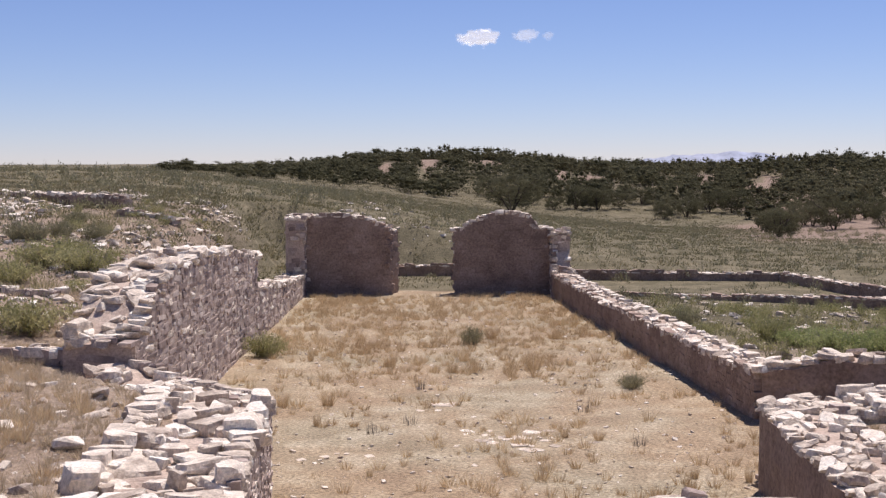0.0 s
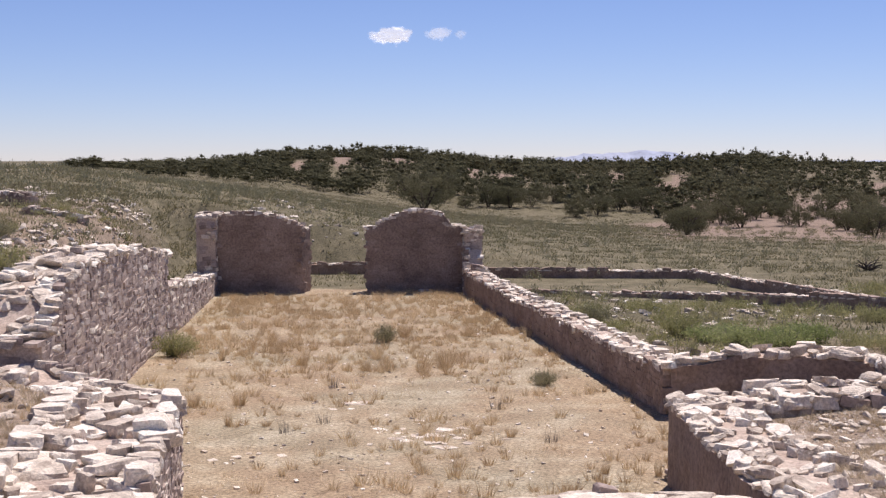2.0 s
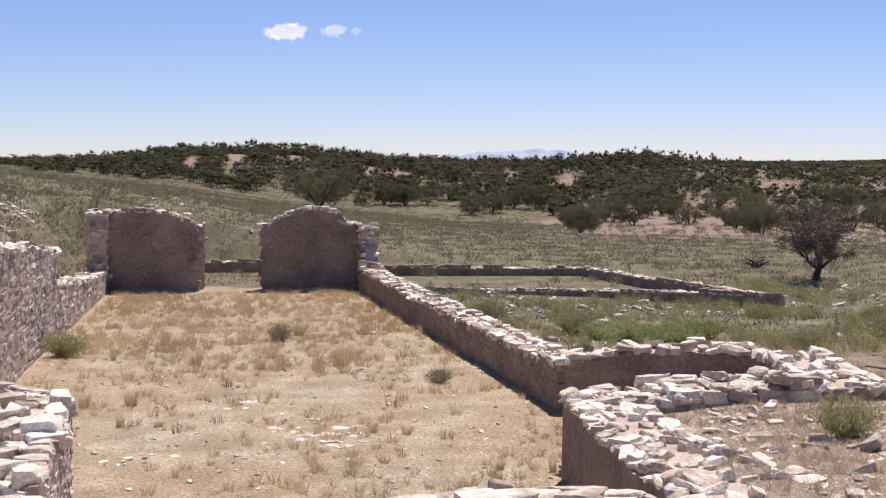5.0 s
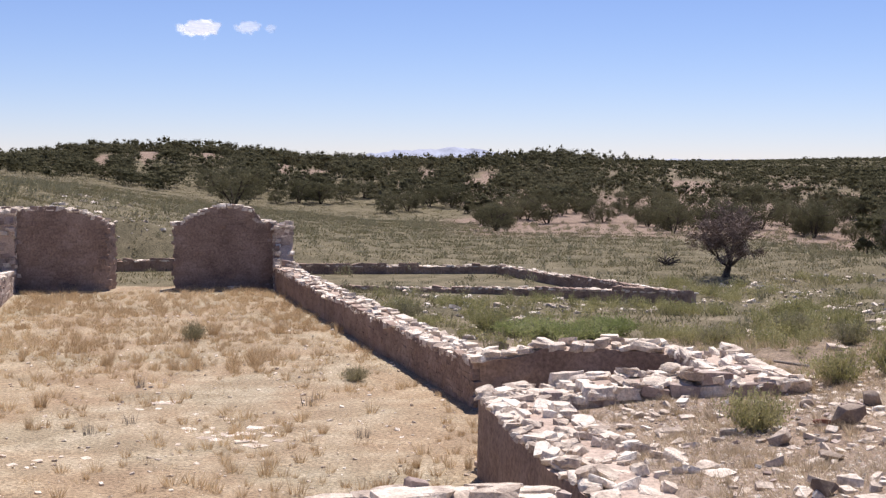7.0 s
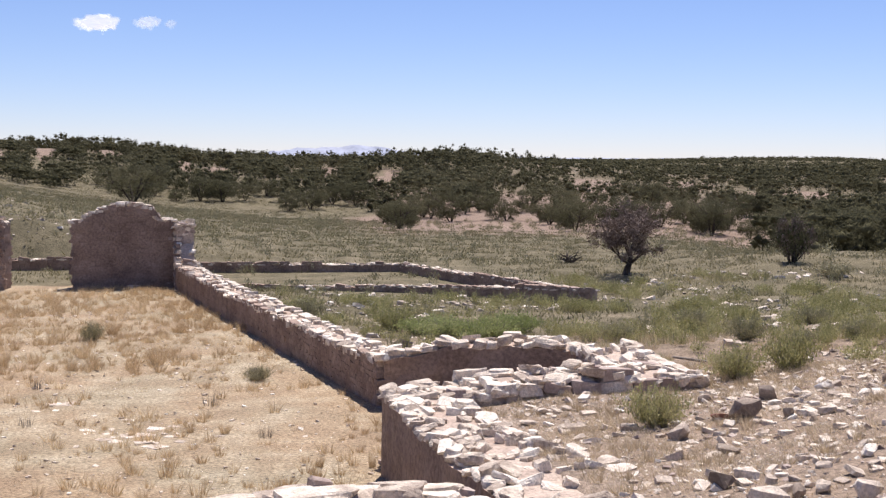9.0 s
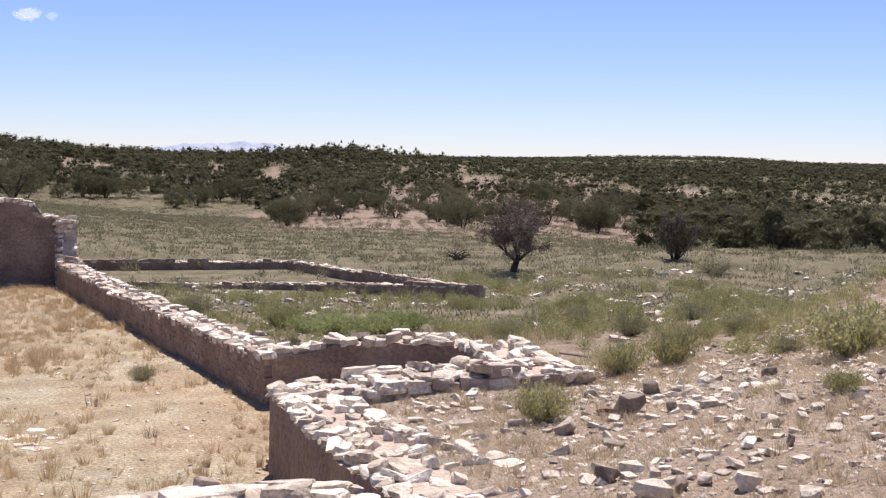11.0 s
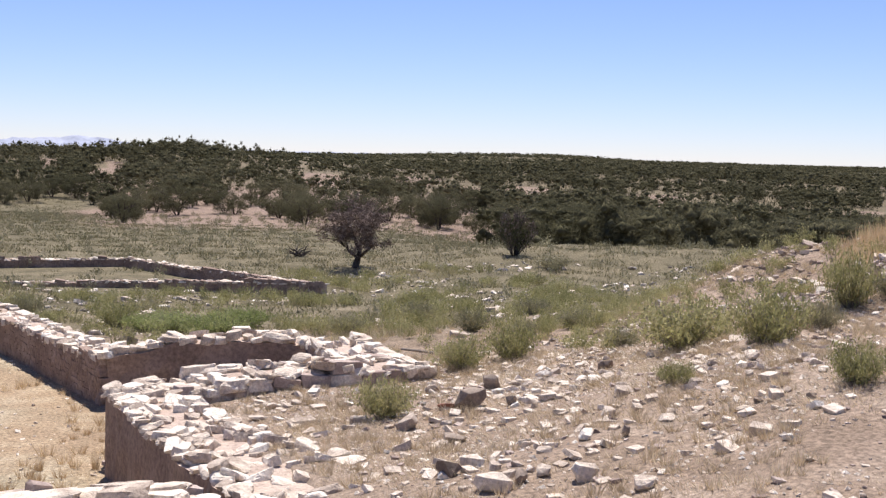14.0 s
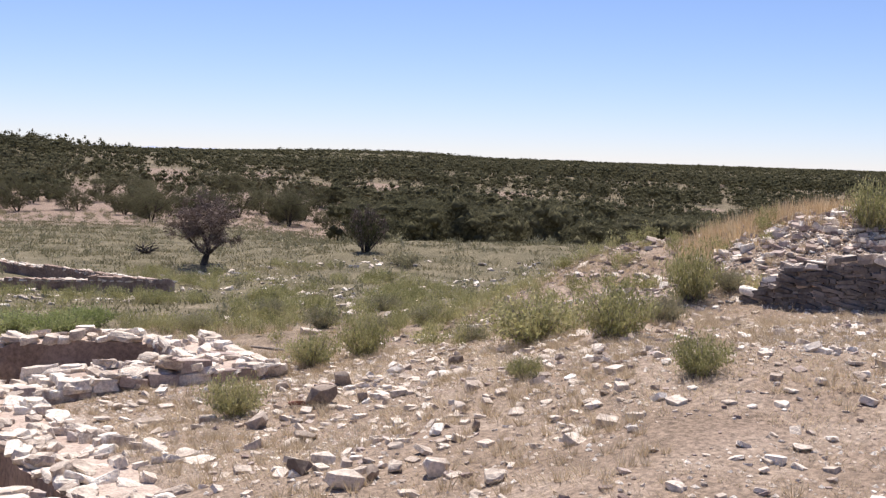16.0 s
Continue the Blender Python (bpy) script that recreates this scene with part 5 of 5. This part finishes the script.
# single trees
def twiggy_tree(seed, height, width, lean, levels, twigs, twig_len):
    """A small open tree: a leaning trunk that forks again and again, and a haze of fine twigs. Returns (wood mesh, twig verts, faces)."""
    rnd, rng_t = random.Random(seed), np.random.default_rng(seed)
    bm = bmesh.new()
    tips = []

    def grow(p, d, length, r, level):
        pts = [p]
        for _ in range(3):
            d = (d + Vector((rnd.gauss(0, 0.16), rnd.gauss(0, 0.16), rnd.gauss(0.02, 0.1)))).normalized()
            pts.append(pts[-1] + d * length / 3)
        tube(bm, pts, [r, r * 0.88, r * 0.74, r * 0.6], 6 if level < 2 else 4)
        if level >= 2:
            tips.extend(pts[1:])
        if level == levels:
            return
        for k in range(3 if level else 5):
            a = rnd.uniform(0, 6.283)
            wide = rnd.uniform(0.55, 1.15)
            e = (d + Vector((math.cos(a) * wide * width, math.sin(a) * wide * width, rnd.uniform(-0.45, 0.35)))).normalized()
            grow(pts[rnd.choice((2, 3, 3))], e, length * rnd.uniform(0.72, 1.0), r * rnd.uniform(0.42, 0.6), level + 1)

    grow(Vector((0, 0, -0.15)), Vector((lean, 0, 1)).normalized(), height * 0.3, height * 0.055, 0)
    wood = bpy.data.meshes.new("trunk")
    bm.to_mesh(wood)
    bm.free()
    wood.materials.append(bark_mat)
    t = np.array([tuple(q) for q in tips])
    k = rng_t.integers(0, len(t), twigs)
    p = t[k] + rng_t.normal(size=(twigs, 3)) * 0.07
    d = rng_t.normal(size=(twigs, 3)) + np.array([0, 0, 0.3])
    d *= (twig_len * rng_t.uniform(0.4, 1.0, twigs) / np.linalg.norm(d, axis=1))[:, None]
    w = rng_t.normal(size=(twigs, 3)) * 0.009
    return wood, np.stack([p - w, p + w, p + d], 1).reshape(-1, 3), np.arange(twigs * 3).reshape(-1, 3)


DEAD = twiggy_tree(801, 2.5, 1.1, 0.3, 4, 7000, 0.26)
tree("small_tree", "small brown half-dead tree with a dark crooked trunk", DEAD, dead_leaf, 22.1, 48.1, 0.0, 1.2)


def vase_tree(x, y, wide, tall):
    """A many-stemmed small tree fanning up from its foot: green within, brown and twiggy at the rim."""
    rnd = random.Random(88)
    rng_t = np.random.default_rng(88)
    base = new("small_tree")
    bm = bmesh.new()
    green, brown = [], []
    for k in range(26):
        a, out = rnd.uniform(0, 6.283), math.sqrt(rnd.random())
        tip = Vector((math.cos(a) * out * wide / 2, math.sin(a) * out * wide / 2, tall * (1 - 0.4 * out * out) * rnd.uniform(0.85, 1.0)))
        foot = Vector((math.cos(a) * 0.06, math.sin(a) * 0.06, -0.1))
        mid = foot.lerp(tip, 0.5) + Vector((rnd.gauss(0, 0.05), rnd.gauss(0, 0.05), 0.08))
        tube(bm, [foot, mid, tip], [0.035, 0.022, 0.006], 5)
        for j in range(230):
            u = rnd.uniform(0.28, 1.04)
            q = mid.lerp(tip, (u - 0.5) * 2) if u > 0.5 else foot.lerp(mid, u * 2)
            q = q + Vector((rnd.gauss(0, 0.1), rnd.gauss(0, 0.1), rnd.gauss(0, 0.09)))
            (brown if rnd.random() < (0.75 if u > 0.85 or out > 0.85 else 0.22) else green).append(tuple(q))
    wood = bpy.data.meshes.new("trunk")
    bm.to_mesh(wood)
    bm.free()
    wood.materials.append(bark_mat)
    part("trunk", wood, base)
    for name, pts, material, label in (("crown", green, shrub_leaf_dark, "olive green inner foliage"), ("outer_crown", brown, dead_leaf, "reddish brown dry outer twigs")):
        p = np.array(pts)
        t = rng_t.normal(size=(len(p), 3, 3)) * np.array([0.022, 0.022, 0.05])
        part(name, mesh_np(name, (p[:, None] + t).reshape(-1, 3), np.arange(len(p) * 3).reshape(-1, 3), material), base, label)
    base.location = (x, y, soil(x, y))
    tagged(base, "small many-stemmed juniper with browning tips", "tree")


vase_tree(29.6, 47.7, 2.1, 2.0)
tree("juniper_tree", "dark spreading juniper standing in front of the woods", tree_shape(803, 3.6, 6.4, 4, 14, 150, 90, 0.075), juniper_leaf, 7.2, 135.0, 0.4, 1.0)
JUNIPERS = [tree_shape(810 + i, 3.2, 4.2, 3, 10, 95, 110, 0.06) for i in range(4)]
J_WOOD = [(w_, mesh_np("crown", v_, f_, juniper_leaf)) for w_, v_, f_ in JUNIPERS]
r = np.random.default_rng(77)
spots = []
for a in np.linspace(3, 31, 30):
    d = float(woods_edge(a)) + r.uniform(-12, 8)
    spots.append((math.sin(radians(a)) * d, math.cos(radians(a)) * d))
for _ in range(14):
    a, d = radians(r.uniform(13, 32)), r.uniform(98, 140)
    spots.append((math.sin(a) * d, math.cos(a) * d))
spots += [(38.6, 93.3), (41.0, 119.2), (54.6, 106.0), (43.7, 113.9), (47.5, 106.1)]
for i, (x, y) in enumerate(spots):
    base = new("juniper_tree")
    wood, crown = J_WOOD[i % 4]
    part("trunk", wood, base)
    part("crown", crown, base)
    k = r.uniform(0.5, 0.85)
    base.matrix_basis = Matrix.LocRotScale((x, y, soil(x, y)), Euler((0, 0, r.uniform(0, 6.28))), (k, k, k * r.uniform(0.85, 1.1)))
    tagged(base, "dark green juniper at the edge of the woods", "tree", "junipers along the woods")


def branch_pile(x, y):
    rnd = random.Random(9)
    base = tagged(new("branch_pile"), "tangle of dead dark branches lying in the grass", "branches")
    for _ in range(22):
        a, b = rnd.uniform(0, 6.28), rnd.uniform(0, 6.28)
        p = Vector((math.cos(a) * rnd.random() * 0.4, math.sin(a) * rnd.random() * 0.3, rnd.uniform(0, 0.15)))
        q = p + Vector((math.cos(b) * 0.6, math.sin(b) * 0.45, rnd.uniform(0.05, 0.55)))
        bm = bmesh.new()
        tube(bm, [p, p.lerp(q, 0.5) + Vector((0, 0, 0.06)), q], [0.035, 0.025, 0.008], 5)
        me = bpy.data.meshes.new("branch")
        bm.to_mesh(me)
        bm.free()
        me.materials.append(bark_mat)
        part("branch", me, base)
    base.location = (x, y, soil(x, y))


branch_pile(22.8, 55.8)
bm = bmesh.new()
tube(bm, [Vector((-0.9, 0, 0.03)), Vector((-0.2, 0.03, 0.06)), Vector((0.5, -0.02, 0.05)), Vector((1.0, 0.02, 0.09))], [0.025, 0.03, 0.025, 0.015], 7)
me = bpy.data.meshes.new("fallen_stick")
bm.to_mesh(me)
bm.free()
me.materials.append(grey_wood)
stick = tagged(new("fallen_stick", me), "bleached grey stick lying on stony ground", "stick")
stick.matrix_basis = pose(12.0, 22.0, soil(12.0, 22.0), 0, 3, -60)


# ---- distance ----
def mountains():
    """A far range on the horizon, with pale blue haze in its colour."""
    az = np.radians(np.linspace(-2, 30, 120))
    deg = np.degrees(az)
    ridge = 26 * np.exp(-((deg - 12.8) / 1.3) ** 2) + 20 * np.exp(-((deg - 10.5) / 1.6) ** 2) + 18 * np.exp(-((deg - 4.2) / 1.1) ** 2) + 14 * np.exp(-((deg - 14.4) / 1.2) ** 2) + 2 * np.sin(deg * 5.1) + 1.5 * np.sin(deg * 11.3)
    d = 4300.0
    foot = np.stack([np.sin(az) * d, np.cos(az) * d, np.full(120, -20.0)], 1)
    back = np.stack([np.sin(az) * (d + 250), np.cos(az) * (d + 250), np.full(120, -20.0)], 1)
    crest = np.stack([np.sin(az) * (d + 120), np.cos(az) * (d + 120), 8 + 1.1 * np.maximum(ridge, -4)], 1)
    v = np.concatenate([foot, crest, back])
    i = np.arange(119)
    f = np.concatenate([np.stack([i, i + 1, i + 121, i + 120], 1), np.stack([i + 120, i + 121, i + 241, i + 240], 1)])
    # Air haze is painted: bluish base colours instead of rock tones.
    m = make_mat("haze_blue_range", [(0.30, 0.335, 0.42), (0.36, 0.39, 0.47)], 0.004, 0.02, bump=0)
    tagged(new("backdrop_mountains", mesh_np("backdrop_mountains", v, f, m, True)), "distant mountain range on the horizon, coloured pale blue for haze", "mountains", kind="structure")


mountains()


def cloud(x, y, z, wide, tall, seed, thick):
    """A small fair-weather cloud: one lumpy flattened body that thins out to nothing at its rim."""
    bm = bmesh.new()
    bmesh.ops.create_icosphere(bm, subdivisions=5, radius=1.0)
    for v in bm.verts:
        k = 1 + 0.18 * noise.noise(v.co * 1.8 + Vector((seed, 0, 0))) + 0.08 * noise.noise(v.co * 5 + Vector((seed, 3, 0)))
        v.co = Vector((v.co.x * wide * 0.9, v.co.y * wide * 0.3, v.co.z * tall * 0.95)) * k
    me = bpy.data.meshes.new("cloud")
    bm.to_mesh(me)
    bm.free()
    m = bpy.data.materials.new("glowing_cloud_vapour")
    m.use_nodes = True
    n, l = m.node_tree.nodes, m.node_tree.links
    bsdf = n["Principled BSDF"]
    tc, scale, dist = n.new("ShaderNodeTexCoord"), n.new("ShaderNodeVectorMath"), n.new("ShaderNodeVectorMath")
    scale.operation, dist.operation = "MULTIPLY", "LENGTH"
    scale.inputs[1].default_value = (1.75 / wide, 0, 1.75 / tall)
    l.new(tc.outputs["Object"], scale.inputs[0])
    l.new(scale.outputs["Vector"], dist.inputs[0])
    puff = n.new("ShaderNodeTexNoise")
    puff.inputs["Scale"].default_value, puff.inputs["Detail"].default_value, puff.inputs["Roughness"].default_value = 0.028 * 100 / wide, 4, 0.55
    l.new(tc.outputs["Object"], puff.inputs["Vector"])
    total = n.new("ShaderNodeMath")
    total.operation = "MULTIPLY_ADD"
    l.new(puff.outputs["Fac"], total.inputs[0])
    total.inputs[1].default_value = -1.7
    l.new(dist.outputs["Value"], total.inputs[2])
    soft = n.new("ShaderNodeMapRange")
    soft.interpolation_type = "SMOOTHSTEP"
    soft.inputs["From Min"].default_value, soft.inputs["From Max"].default_value = -0.25, 0.22
    soft.inputs["To Min"].default_value, soft.inputs["To Max"].default_value = thick, 0.0
    l.new(total.outputs[0], soft.inputs["Value"])
    bsdf.inputs["Base Color"].default_value = (0.9, 0.9, 0.93, 1)
    bsdf.inputs["Roughness"].default_value = 1.0
    # Emission whitens the body in place of sunlight scattered through it.
    bsdf.inputs["Emission Color"].default_value = (0.9, 0.94, 1, 1)
    bsdf.inputs["Emission Strength"].default_value = 0.55
    l.new(soft.outputs["Result"], bsdf.inputs["Alpha"])
    me.materials.append(m)
    me.polygons.foreach_set("use_smooth", np.full(len(me.polygons), True))
    ob = tagged(new("cloud", me), "small white fair-weather cloud in a clear sky", "cloud", "clouds", "structure")
    ob.location = (x, y, z)
    ob.visible_shadow = False


cloud(101, 3631, 354, 101, 41, 1, 0.95)
cloud(234, 3632, 361, 63, 32, 2, 0.4)
cloud(296, 3632, 361, 28, 22, 3, 0.20)
